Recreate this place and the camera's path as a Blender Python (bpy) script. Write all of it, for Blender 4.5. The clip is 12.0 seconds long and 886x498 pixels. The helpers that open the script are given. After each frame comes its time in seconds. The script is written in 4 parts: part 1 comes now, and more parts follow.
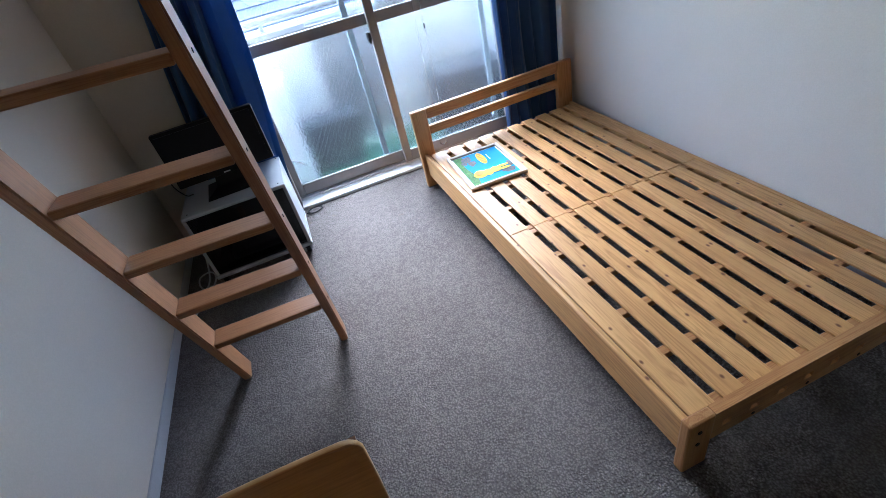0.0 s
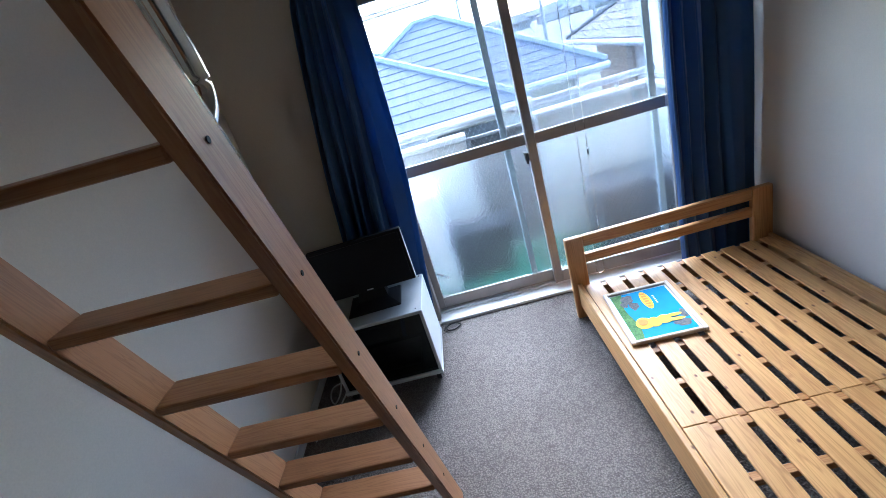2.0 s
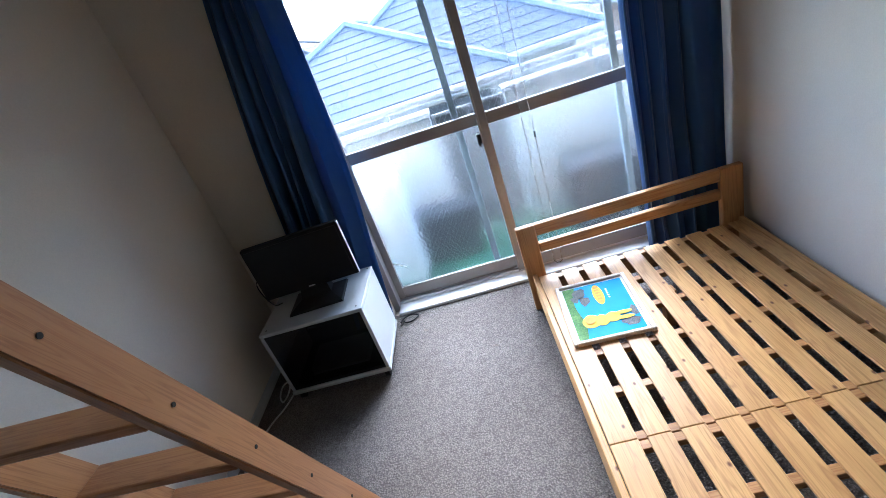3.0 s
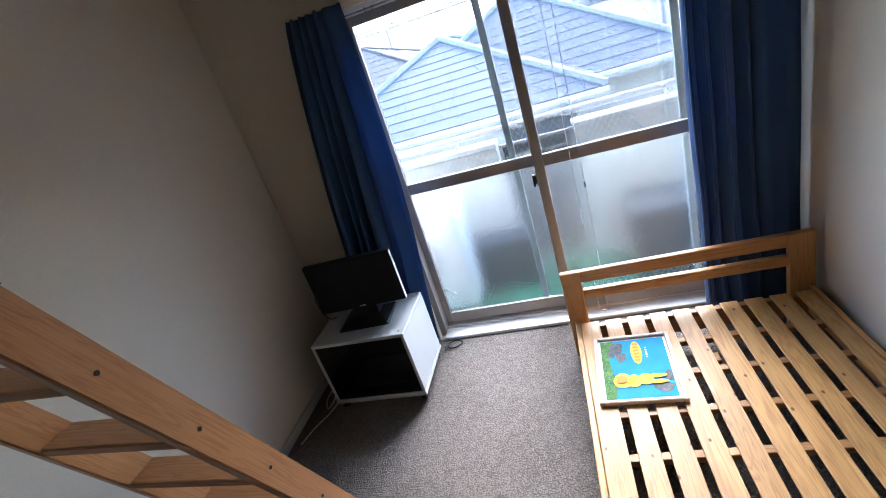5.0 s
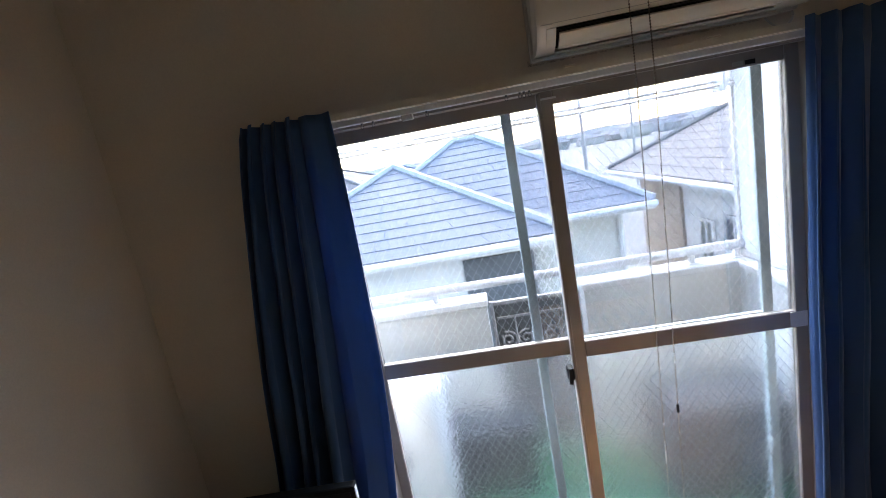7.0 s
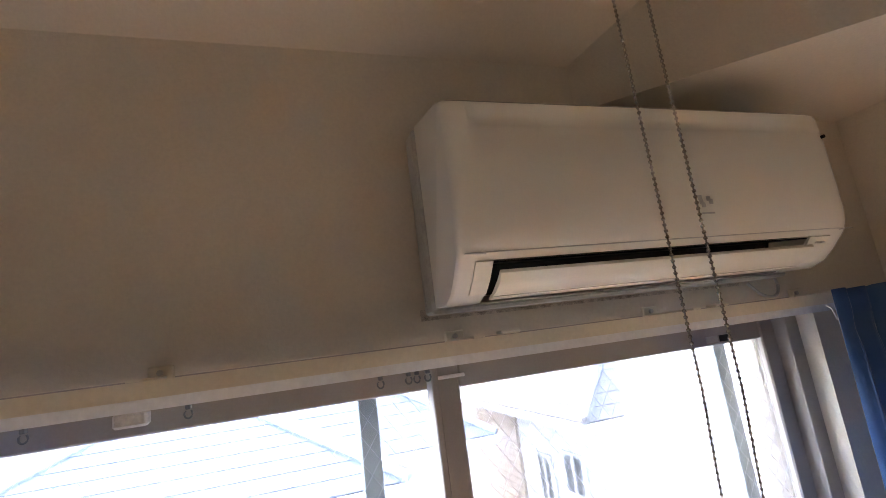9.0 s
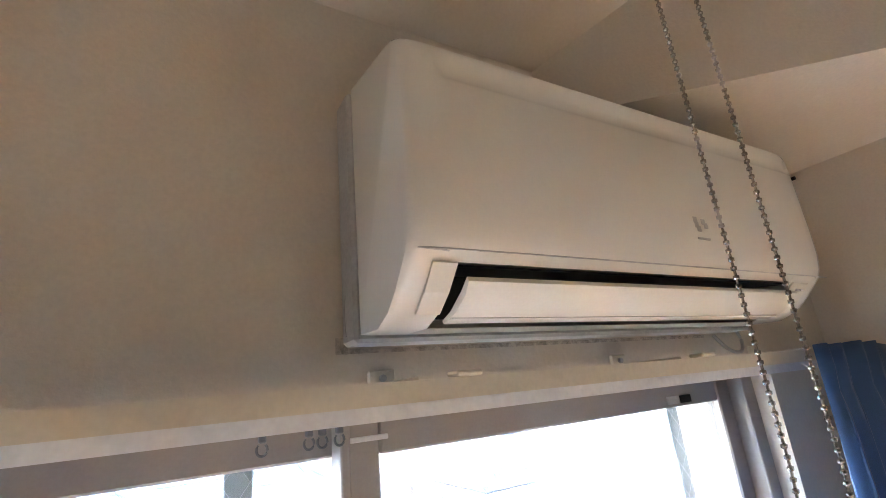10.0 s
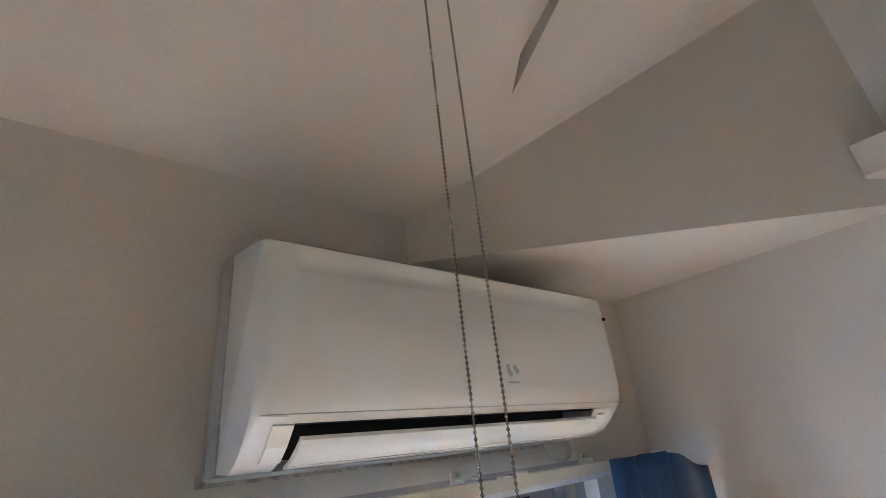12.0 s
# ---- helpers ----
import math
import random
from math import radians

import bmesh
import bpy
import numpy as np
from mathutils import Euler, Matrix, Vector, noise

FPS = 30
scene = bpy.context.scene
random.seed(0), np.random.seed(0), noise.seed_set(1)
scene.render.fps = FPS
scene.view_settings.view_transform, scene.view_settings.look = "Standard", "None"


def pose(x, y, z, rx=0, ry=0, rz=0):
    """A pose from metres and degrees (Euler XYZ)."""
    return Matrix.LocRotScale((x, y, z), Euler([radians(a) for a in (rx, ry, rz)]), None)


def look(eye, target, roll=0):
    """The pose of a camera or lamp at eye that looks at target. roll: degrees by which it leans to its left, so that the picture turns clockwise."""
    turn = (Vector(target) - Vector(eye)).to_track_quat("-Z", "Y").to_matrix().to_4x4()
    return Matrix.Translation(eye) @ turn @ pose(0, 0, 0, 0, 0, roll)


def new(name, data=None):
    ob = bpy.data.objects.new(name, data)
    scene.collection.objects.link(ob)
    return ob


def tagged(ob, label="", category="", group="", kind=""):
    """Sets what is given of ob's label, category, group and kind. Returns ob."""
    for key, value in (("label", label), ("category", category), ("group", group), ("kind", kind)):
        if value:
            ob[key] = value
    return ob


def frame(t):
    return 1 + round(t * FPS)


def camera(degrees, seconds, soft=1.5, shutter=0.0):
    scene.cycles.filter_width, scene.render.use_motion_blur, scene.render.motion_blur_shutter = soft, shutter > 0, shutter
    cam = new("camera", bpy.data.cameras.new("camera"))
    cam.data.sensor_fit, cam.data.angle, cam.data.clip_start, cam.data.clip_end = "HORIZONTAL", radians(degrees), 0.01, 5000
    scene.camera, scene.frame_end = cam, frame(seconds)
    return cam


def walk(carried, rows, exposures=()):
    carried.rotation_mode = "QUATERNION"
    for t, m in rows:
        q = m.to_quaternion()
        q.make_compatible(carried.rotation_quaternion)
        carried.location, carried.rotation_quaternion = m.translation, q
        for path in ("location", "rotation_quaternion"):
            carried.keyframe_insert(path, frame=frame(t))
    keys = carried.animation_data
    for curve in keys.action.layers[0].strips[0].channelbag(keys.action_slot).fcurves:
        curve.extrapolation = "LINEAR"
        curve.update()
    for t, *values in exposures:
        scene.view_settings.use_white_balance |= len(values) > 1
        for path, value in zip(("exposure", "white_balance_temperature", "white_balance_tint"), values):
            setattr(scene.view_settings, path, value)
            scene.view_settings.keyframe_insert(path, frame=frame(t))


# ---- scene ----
cam = camera(87.2, 12.0, soft=0.75)
EXPOSURES = [(0.0, 5.55, 5400, 10), (0.5, 5.85, 5400, 9), (1.0, 5.75, 5400, 8), (1.5, 5.5, 5350, 7), (2.0, 5.4, 5350, 8), (3.0, 5.54, 5550, 9), (5.0, 5.5, 6050, 11), (6.0, 5.25, 6150, 11), (7.0, 5.3, 6550, 13), (7.6, 5.42, 6800, 16), (9.3, 6.92, 7000, 20), (10.0, 7.36, 6500, 15), (10.5, 7.38, 6150, 13), (11.0, 7.18, 5900, 12), (11.5, 7.18, 5500, 9), (12.0, 7.24, 5450, 10)]
PATH = [
    (0, (0.132, 0.32, 1.373), (0.469, 1.891, 0.182), -14.5),
    (0.5, (0.044, 0.3, 1.378), (0.208, 1.92, 0.218), -15.5),
    (1, (0.179, 0.379, 1.529), (0.141, 2.158, 0.617), -18.2),
    (1.5, (0.235, 0.46, 1.525), (0.094, 2.284, 0.717), -18.1),
    (2, (0.275, 0.664, 1.505), (0.108, 2.493, 0.714), -17.4),
    (2.5, (0.361, 0.782, 1.461), (0.197, 2.589, 0.62), -17.3),
    (3, (0.602, 0.832, 1.448), (0.346, 2.604, 0.558), -19.9),
    (3.2, (0.705, 0.839, 1.45), (0.386, 2.607, 0.569), -21.3),
    (4.8, (0.881, 0.806, 1.533), (0.348, 2.578, 0.775), -19.3),
    (5, (0.804, 0.837, 1.557), (0.228, 2.59, 0.787), -18.5),
    (5.5, (0.607, 0.913, 1.564), (0.079, 2.696, 0.826), -14.7),
    (6, (0.515, 1.087, 1.575), (0.158, 2.924, 0.869), -11.8),
    (6.5, (0.461, 1.323, 1.611), (0.183, 3.216, 1.028), -11.2),
    (7, (0.409, 1.568, 1.65), (0.223, 3.524, 1.274), -10.6),
    (7.5, (0.369, 1.801, 1.713), (0.357, 3.799, 1.616), -10.4),
    (7.7, (0.364, 1.874, 1.73), (0.458, 3.872, 1.764), -10.3),
    (9.3, (0.448, 2.427, 1.836), (1.178, 4.23, 2.299), -6.4),
    (9.5, (0.455, 2.479, 1.823), (1.261, 4.233, 2.343), -5.9),
    (10, (0.468, 2.548, 1.818), (1.441, 4.195, 2.402), -5.5),
    (10.5, (0.498, 2.552, 1.812), (1.581, 4.12, 2.419), -5.1),
    (11, (0.511, 2.503, 1.817), (1.743, 3.955, 2.429), -4.9),
    (11.5, (0.505, 2.436, 1.823), (1.803, 3.811, 2.474), -5.1),
    (12, (0.459, 2.334, 1.884), (1.657, 3.729, 2.669), -6.0),
]
walk(cam, [(t, look(eye, target, roll)) for t, eye, target, roll in PATH], EXPOSURES)

# ---- world, sun ----
world = bpy.data.worlds.new("world")
scene.world = world
world.use_nodes = True
_wn = world.node_tree.nodes
_sky = _wn.new("ShaderNodeTexSky")
_sky.sky_type = "NISHITA"
_sky.sun_disc = False
_sky.sun_elevation = radians(46)
_sky.sun_rotation = radians(3)
_sky.air_density, _sky.dust_density, _sky.ozone_density = 1.2, 1.5, 2.0
world.node_tree.links.new(_sky.outputs[0], _wn["Background"].inputs[0])
_wn["Background"].inputs[1].default_value = 0.15

_sun = bpy.data.lights.new("sun", "SUN")
_sun.energy, _sun.angle, _sun.color = 0.22, radians(40), (0.90, 0.96, 1.0)
sun = new("sun", _sun)
sun.matrix_world = look((0.6, 5.0, 4.8), (0, 0, 0))


# ---- materials ----
def nodes_of(name):
    m = bpy.data.materials.new(name)
    m.use_nodes = True
    nt = m.node_tree
    return m, nt, nt.nodes["Principled BSDF"]


def ramp(nt, fac, stops):
    r = nt.nodes.new("ShaderNodeValToRGB")
    while len(r.color_ramp.elements) < len(stops):
        r.color_ramp.elements.new(0.5)
    for e, (p, c) in zip(r.color_ramp.elements, stops):
        e.position, e.color = p, (*c, 1)
    nt.links.new(fac, r.inputs[0])
    return r.outputs[0]


def coords(nt, scale=(1, 1, 1), shuffle=False):
    tc = nt.nodes.new("ShaderNodeTexCoord")
    mp = nt.nodes.new("ShaderNodeMapping")
    mp.inputs["Scale"].default_value = scale
    nt.links.new(tc.outputs["Object"], mp.inputs[0])
    if shuffle:
        oi = nt.nodes.new("ShaderNodeObjectInfo")
        mul = nt.nodes.new("ShaderNodeMath")
        mul.operation = "MULTIPLY"
        mul.inputs[1].default_value = 37.0
        nt.links.new(oi.outputs["Random"], mul.inputs[0])
        cb = nt.nodes.new("ShaderNodeCombineXYZ")
        for k in range(3):
            nt.links.new(mul.outputs[0], cb.inputs[k])
        nt.links.new(cb.outputs[0], mp.inputs["Location"])
    return mp.outputs[0]


def noise_tex(nt, vec, scale, detail=4, rough=0.55):
    n = nt.nodes.new("ShaderNodeTexNoise")
    n.inputs["Scale"].default_value, n.inputs["Detail"].default_value, n.inputs["Roughness"].default_value = scale, detail, rough
    nt.links.new(vec, n.inputs["Vector"])
    return n.outputs[0]


def mix_col(nt, fac, a, b, mode="MIX"):
    n = nt.nodes.new("ShaderNodeMix")
    n.data_type, n.blend_type = "RGBA", mode
    for sock, v in ((n.inputs[0], fac), (n.inputs[6], a), (n.inputs[7], b)):
        if isinstance(v, bpy.types.NodeSocket):
            nt.links.new(v, sock)
        else:
            sock.default_value = v if isinstance(v, float) else (*v, 1)
    return n.outputs[2]


def add_bump(nt, bsdf, height, strength, dist=0.002):
    b = nt.nodes.new("ShaderNodeBump")
    b.inputs["Strength"].default_value, b.inputs["Distance"].default_value = strength, dist
    nt.links.new(height, b.inputs["Height"])
    nt.links.new(b.outputs[0], bsdf.inputs["Normal"])


def surface(name, c1, c2, big=3.0, fine=120.0, rough=0.6, bump=0.2, dist=0.001, metal=0.0, grain=0.25, spec=0.5, shuffle=False):
    """A worn surface: a large soft variation, a fine grain in colour, roughness and relief."""
    m, nt, b = nodes_of(name)
    v = coords(nt, shuffle=shuffle)
    n1, n2 = noise_tex(nt, v, big, 5), noise_tex(nt, v, fine, 3)
    col = ramp(nt, n1, [(0.3, c1), (0.7, c2)])
    shade = ramp(nt, n2, [(0.3, (1 - grain,) * 3), (0.7, (1.0,) * 3)])
    nt.links.new(mix_col(nt, 1.0, col, shade, "MULTIPLY"), b.inputs["Base Color"])
    rr = nt.nodes.new("ShaderNodeMapRange")
    rr.inputs[3].default_value, rr.inputs[4].default_value = max(rough - 0.08, 0.02), min(rough + 0.1, 1)
    nt.links.new(n1, rr.inputs[0])
    nt.links.new(rr.outputs[0], b.inputs["Roughness"])
    b.inputs["Metallic"].default_value = metal
    b.inputs["Specular IOR Level"].default_value = spec
    if bump:
        add_bump(nt, b, n2, bump, dist)
    return m


def wood(name, dark, mid, light, axis, rough=0.4, knots=True, ring=14.0):
    """Planed wood with its grain along one axis: long rings, fine pores and a few knots."""
    m, nt, b = nodes_of(name)
    sc = [ring, ring, ring]
    sc["xyz".index(axis)] = ring * 0.055
    v = coords(nt, sc, True)
    warp = noise_tex(nt, v, 0.6, 3)
    w = nt.nodes.new("ShaderNodeTexNoise")
    w.inputs["Scale"].default_value, w.inputs["Detail"].default_value, w.inputs["Distortion"].default_value = 1.4, 3, 1.6
    nt.links.new(v, w.inputs["Vector"])
    wv = nt.nodes.new("ShaderNodeMath")
    wv.operation = "PINGPONG"
    wv.inputs[1].default_value = 0.075
    nt.links.new(w.outputs[0], wv.inputs[0])
    wm = nt.nodes.new("ShaderNodeMath")
    wm.operation = "MULTIPLY"
    wm.inputs[1].default_value = 13.0
    nt.links.new(wv.outputs[0], wm.inputs[0])
    col = ramp(nt, wm.outputs[0], [(0.0, mid), (0.55, light), (1.0, light)])
    col = mix_col(nt, ramp(nt, warp, [(0.4, (0, 0, 0)), (0.75, (0.45,) * 3)]), col, mid)
    sp = [260.0, 260.0, 260.0]
    sp["xyz".index(axis)] = 7.0
    pores = noise_tex(nt, coords(nt, sp, True), 1.0, 2)
    col = mix_col(nt, 1.0, col, ramp(nt, pores, [(0.3, (0.86, 0.84, 0.8)), (0.65, (1, 1, 1))]), "MULTIPLY")
    oi = nt.nodes.new("ShaderNodeObjectInfo")
    col = mix_col(nt, 1.0, col, ramp(nt, oi.outputs["Random"], [(0.0, (0.84, 0.80, 0.76)), (0.5, (1, 0.98, 0.95)), (1.0, (1, 1, 1))]), "MULTIPLY")
    if knots:
        ks = [8.0, 8.0, 8.0]
        ks["xyz".index(axis)] = 5.0
        ks[2 if axis == "y" else 1] = 0.0
        vo = nt.nodes.new("ShaderNodeTexVoronoi")
        vo.inputs["Scale"].default_value = 0.85
        vo.voronoi_dimensions = "2D" if axis == "y" else "3D"
        nt.links.new(coords(nt, ks, True), vo.inputs["Vector"])
        col = mix_col(nt, ramp(nt, vo.outputs["Distance"], [(0.0, (1, 1, 1)), (0.020, (0.85,) * 3), (0.045, (0, 0, 0))]), col, dark)
    nt.links.new(col, b.inputs["Base Color"])
    b.inputs["Roughness"].default_value = rough
    add_bump(nt, b, pores, 0.12, 0.0006)
    return m


def glass(name, rough=0.0, tint=(1, 1, 1), bump_scale=0, bump=0.0, ior=1.45):
    m, nt, b = nodes_of(name)
    b.inputs["Base Color"].default_value = (*tint, 1)
    b.inputs["Transmission Weight"].default_value = 1.0
    b.inputs["Roughness"].default_value = rough
    b.inputs["IOR"].default_value = ior
    if bump_scale:
        v = coords(nt)
        vo = nt.nodes.new("ShaderNodeTexVoronoi")
        vo.inputs["Scale"].default_value = bump_scale
        nt.links.new(v, vo.inputs["Vector"])
        add_bump(nt, b, vo.outputs["Distance"], bump, 0.002)
    return m


def sheet_glass(name, tint):
    """Flat glass: light goes straight on, tinted, with a mirror gloss that grows at grazing angles."""
    m, nt, b = nodes_of(name)
    nt.nodes.remove(b)
    tr, gl, fr, mx = (nt.nodes.new(k) for k in ("ShaderNodeBsdfTransparent", "ShaderNodeBsdfGlossy", "ShaderNodeFresnel", "ShaderNodeMixShader"))
    tr.inputs[0].default_value = (*tint, 1)
    gl.inputs["Roughness"].default_value = 0.01
    fr.inputs[0].default_value = 1.45
    nt.links.new(fr.outputs[0], mx.inputs[0])
    nt.links.new(tr.outputs[0], mx.inputs[1])
    nt.links.new(gl.outputs[0], mx.inputs[2])
    nt.links.new(mx.outputs[0], nt.nodes["Material Output"].inputs[0])
    return m


def tint_only(name, tint):
    m, nt, b = nodes_of(name)
    nt.nodes.remove(b)
    tr = nt.nodes.new("ShaderNodeBsdfTransparent")
    tr.inputs[0].default_value = (*tint, 1)
    nt.links.new(tr.outputs[0], nt.nodes["Material Output"].inputs[0])
    return m


def fabric(name, c1, c2, through_=0.25):
    m, nt, b = nodes_of(name)
    v = coords(nt)
    n1 = noise_tex(nt, coords(nt, (3, 3, 0.8)), 2.0, 4)
    wv = noise_tex(nt, coords(nt, (900, 900, 900)), 1.0, 2)
    col = mix_col(nt, 1.0, ramp(nt, n1, [(0.3, c1), (0.7, c2)]), ramp(nt, wv, [(0.3, (0.72,) * 3), (0.7, (1.0,) * 3)]), "MULTIPLY")
    nt.links.new(col, b.inputs["Base Color"])
    b.inputs["Roughness"].default_value = 0.9
    b.inputs["Sheen Weight"].default_value = 0.3
    add_bump(nt, b, wv, 0.25, 0.0006)
    tr = nt.nodes.new("ShaderNodeBsdfTranslucent")
    nt.links.new(col, tr.inputs[0])
    mx = nt.nodes.new("ShaderNodeMixShader")
    mx.inputs[0].default_value = through_
    nt.links.new(b.outputs[0], mx.inputs[1])
    nt.links.new(tr.outputs[0], mx.inputs[2])
    nt.links.new(mx.outputs[0], nt.nodes["Material Output"].inputs[0])
    return m


def carpet_mat():
    """Grey-brown loop pile, trodden and stained in patches."""
    m, nt, b = nodes_of("carpet")
    v = coords(nt)
    big = noise_tex(nt, v, 2.2, 5)
    mid = noise_tex(nt, v, 26.0, 4, 0.65)
    vo = nt.nodes.new("ShaderNodeTexVoronoi")
    vo.inputs["Scale"].default_value = 150.0
    warp = mix_col(nt, 0.012, v, noise_tex(nt, v, 60.0, 2), "ADD")
    nt.links.new(warp, vo.inputs["Vector"])
    col = ramp(nt, big, [(0.3, (0.200, 0.174, 0.160)), (0.7, (0.245, 0.217, 0.202))])
    col = mix_col(nt, 1.0, col, ramp(nt, mid, [(0.30, (0.84,) * 3), (0.70, (1.10,) * 3)]), "MULTIPLY")
    col = mix_col(nt, 1.0, col, ramp(nt, vo.outputs["Distance"], [(0.0, (1.22,) * 3), (0.70, (0.58,) * 3)]), "MULTIPLY")
    sv = noise_tex(nt, v, 5.5, 3)
    col = mix_col(nt, ramp(nt, sv, [(0.70, (0, 0, 0)), (0.78, (0.5,) * 3)]), col, (0.20, 0.13, 0.06))
    nt.links.new(col, b.inputs["Base Color"])
    b.inputs["Roughness"].default_value = 0.97
    b.inputs["Specular IOR Level"].default_value = 0.15
    h = nt.nodes.new("ShaderNodeMath")
    h.operation = "SUBTRACT"
    nt.links.new(mid, h.inputs[0])
    nt.links.new(vo.outputs["Distance"], h.inputs[1])
    add_bump(nt, b, h.outputs[0], 1.0, 0.006)
    return m


def screen_mat():
    m, nt, b = nodes_of("insect_net")
    b.inputs["Base Color"].default_value = (0.62, 0.64, 0.66, 1)
    b.inputs["Roughness"].default_value = 0.8
    tr = nt.nodes.new("ShaderNodeBsdfTransparent")
    mx = nt.nodes.new("ShaderNodeMixShader")
    mx.inputs[0].default_value = 0.10
    nt.links.new(tr.outputs[0], mx.inputs[1])
    nt.links.new(b.outputs[0], mx.inputs[2])
    nt.links.new(mx.outputs[0], nt.nodes["Material Output"].inputs[0])
    return m


WALL = surface("wallpaper", (0.615, 0.548, 0.452), (0.665, 0.602, 0.506), 1.3, 210.0, 0.75, 0.35, 0.0015, grain=0.07, spec=0.3)
CEIL = surface("ceiling_paper", (0.61, 0.538, 0.440), (0.66, 0.592, 0.494), 1.1, 180.0, 0.8, 0.3, 0.0015, grain=0.06, spec=0.3)
CARPET = carpet_mat()
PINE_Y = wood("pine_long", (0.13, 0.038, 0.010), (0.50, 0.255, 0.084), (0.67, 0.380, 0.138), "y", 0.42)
# same pine as the slats, darkened for the shaded side of the headboard
PINE_X_SHADED = wood("pine_cross_shaded", (0.16, 0.06, 0.02), (0.40, 0.18, 0.056), (0.52, 0.27, 0.096), "x", 0.42)
PINE_Z_SHADED = wood("pine_post_shaded", (0.16, 0.06, 0.02), (0.40, 0.18, 0.056), (0.51, 0.262, 0.092), "z", 0.42)
BEECH_Z = wood("beech_stringer", (0.2, 0.1, 0.05), (0.295, 0.125, 0.046), (0.39, 0.182, 0.074), "z", 0.38, False, 22.0)
BEECH_X = wood("beech_tread", (0.2, 0.1, 0.05), (0.295, 0.125, 0.046), (0.39, 0.182, 0.074), "x", 0.38, False, 22.0)
PLY = wood("chair_ply", (0.2, 0.08, 0.02), (0.52, 0.235, 0.072), (0.60, 0.285, 0.098), "x", 0.30, False, 16.0)
PLY_EDGE = wood("chair_edge", (0.2, 0.1, 0.03), (0.52, 0.30, 0.10), (0.60, 0.36, 0.14), "x", 0.35, False, 30.0)
DARK_WOOD = wood("chair_frame_wood", (0.1, 0.04, 0.02), (0.16, 0.07, 0.03), (0.22, 0.10, 0.04), "z", 0.4, False)
ALU = surface("anodised_aluminium", (0.32, 0.29, 0.265), (0.37, 0.34, 0.31), 6.0, 300.0, 0.42, 0.05, metal=0.35, grain=0.06)
ALU_LIGHT = surface("pale_aluminium", (0.66, 0.66, 0.67), (0.74, 0.74, 0.74), 5.0, 300.0, 0.4, 0.05, metal=0.3, grain=0.08)
ALU_TEAL = surface("weathered_screen_frame", (0.64, 0.74, 0.74), (0.70, 0.79, 0.79), 5.0, 260.0, 0.5, 0.05, metal=0.2, grain=0.08)
# grey tints dim the outdoors against the room; unshadowed panes still admit full daylight
GLASS = sheet_glass("clear_glass_dimmed", (0.440, 0.440, 0.440))
GLASS_BODY = tint_only("clear_glass_body_dimmed", (0.440, 0.440, 0.440))
FROST = glass("frosted_glass", 0.24, (0.38, 0.39, 0.39), 70.0, 0.55)
SMOKE = glass("smoked_glass", 0.02, (0.16, 0.17, 0.18))
WIRE = surface("wire_in_glass", (0.16, 0.16, 0.17), (0.24, 0.24, 0.25), 8.0, 200.0, 0.5, 0.0, metal=0.3)
NET = screen_mat()
CURTAIN = fabric("blue_curtain_cloth", (0.034, 0.100, 0.25), (0.048, 0.136, 0.325), 0.30)
RAIL = surface("yellowed_enamel", (0.62, 0.56, 0.44), (0.70, 0.65, 0.53), 4.0, 160.0, 0.4, 0.05, grain=0.08)
AC_WHITE = surface("yellowed_white_plastic", (0.72, 0.69, 0.61), (0.78, 0.755, 0.68), 2.0, 350.0, 0.13, 0.02, 0.0004, grain=0.03)
AC_CREAM = surface("cream_plastic", (0.70, 0.66, 0.55), (0.76, 0.72, 0.61), 3.0, 300.0, 0.13, 0.02, 0.0004, grain=0.04)
AC_GREY = surface("grey_plastic", (0.42, 0.41, 0.38), (0.50, 0.49, 0.46), 6.0, 200.0, 0.5, 0.05, grain=0.15)
BLACK = surface("black_plastic", (0.006, 0.0065, 0.007), (0.011, 0.0115, 0.012), 5.0, 300.0, 0.5, 0.03, grain=0.2, spec=0.2)
SCREEN = surface("dark_display", (0.006, 0.007, 0.009), (0.009, 0.010, 0.012), 2.0, 200.0, 0.3, 0.0, spec=0.2)
LAMINATE = surface("grey_laminate", (0.37, 0.385, 0.385), (0.43, 0.445, 0.445), 3.0, 220.0, 0.4, 0.03, grain=0.06)
LAMINATE_DARK = surface("dark_laminate", (0.05, 0.05, 0.055), (0.07, 0.07, 0.075), 3.0, 200.0, 0.6, 0.05)
CHROME = surface("polished_steel", (0.62, 0.62, 0.63), (0.72, 0.72, 0.73), 9.0, 300.0, 0.14, 0.0, metal=1.0, grain=0.05)
CHAIN = surface("nickel_beads", (0.30, 0.28, 0.26), (0.42, 0.39, 0.36), 30.0, 300.0, 0.25, 0.0, metal=1.0)
SKIRT = surface("vinyl_skirting", (0.42, 0.43, 0.43), (0.50, 0.51, 0.51), 4.0, 200.0, 0.5, 0.06, grain=0.1)
WHITE_CABLE = surface("white_cable", (0.6, 0.58, 0.54), (0.7, 0.68, 0.64), 20.0, 200.0, 0.5, 0.0)
FRAME_WOOD = wood("pale_frame_wood", (0.3, 0.2, 0.14), (0.55, 0.44, 0.36), (0.66, 0.56, 0.47), "y", 0.45, False, 30.0)
PAPER = surface("print_paper_white", (0.74, 0.75, 0.76), (0.80, 0.81, 0.82), 6.0, 300.0, 0.6, 0.0, grain=0.04, spec=0.12)
P_BLUE = surface("print_blue", (0.012, 0.25, 0.62), (0.02, 0.31, 0.70), 9.0, 300.0, 0.6, 0.0, grain=0.06, spec=0.12)
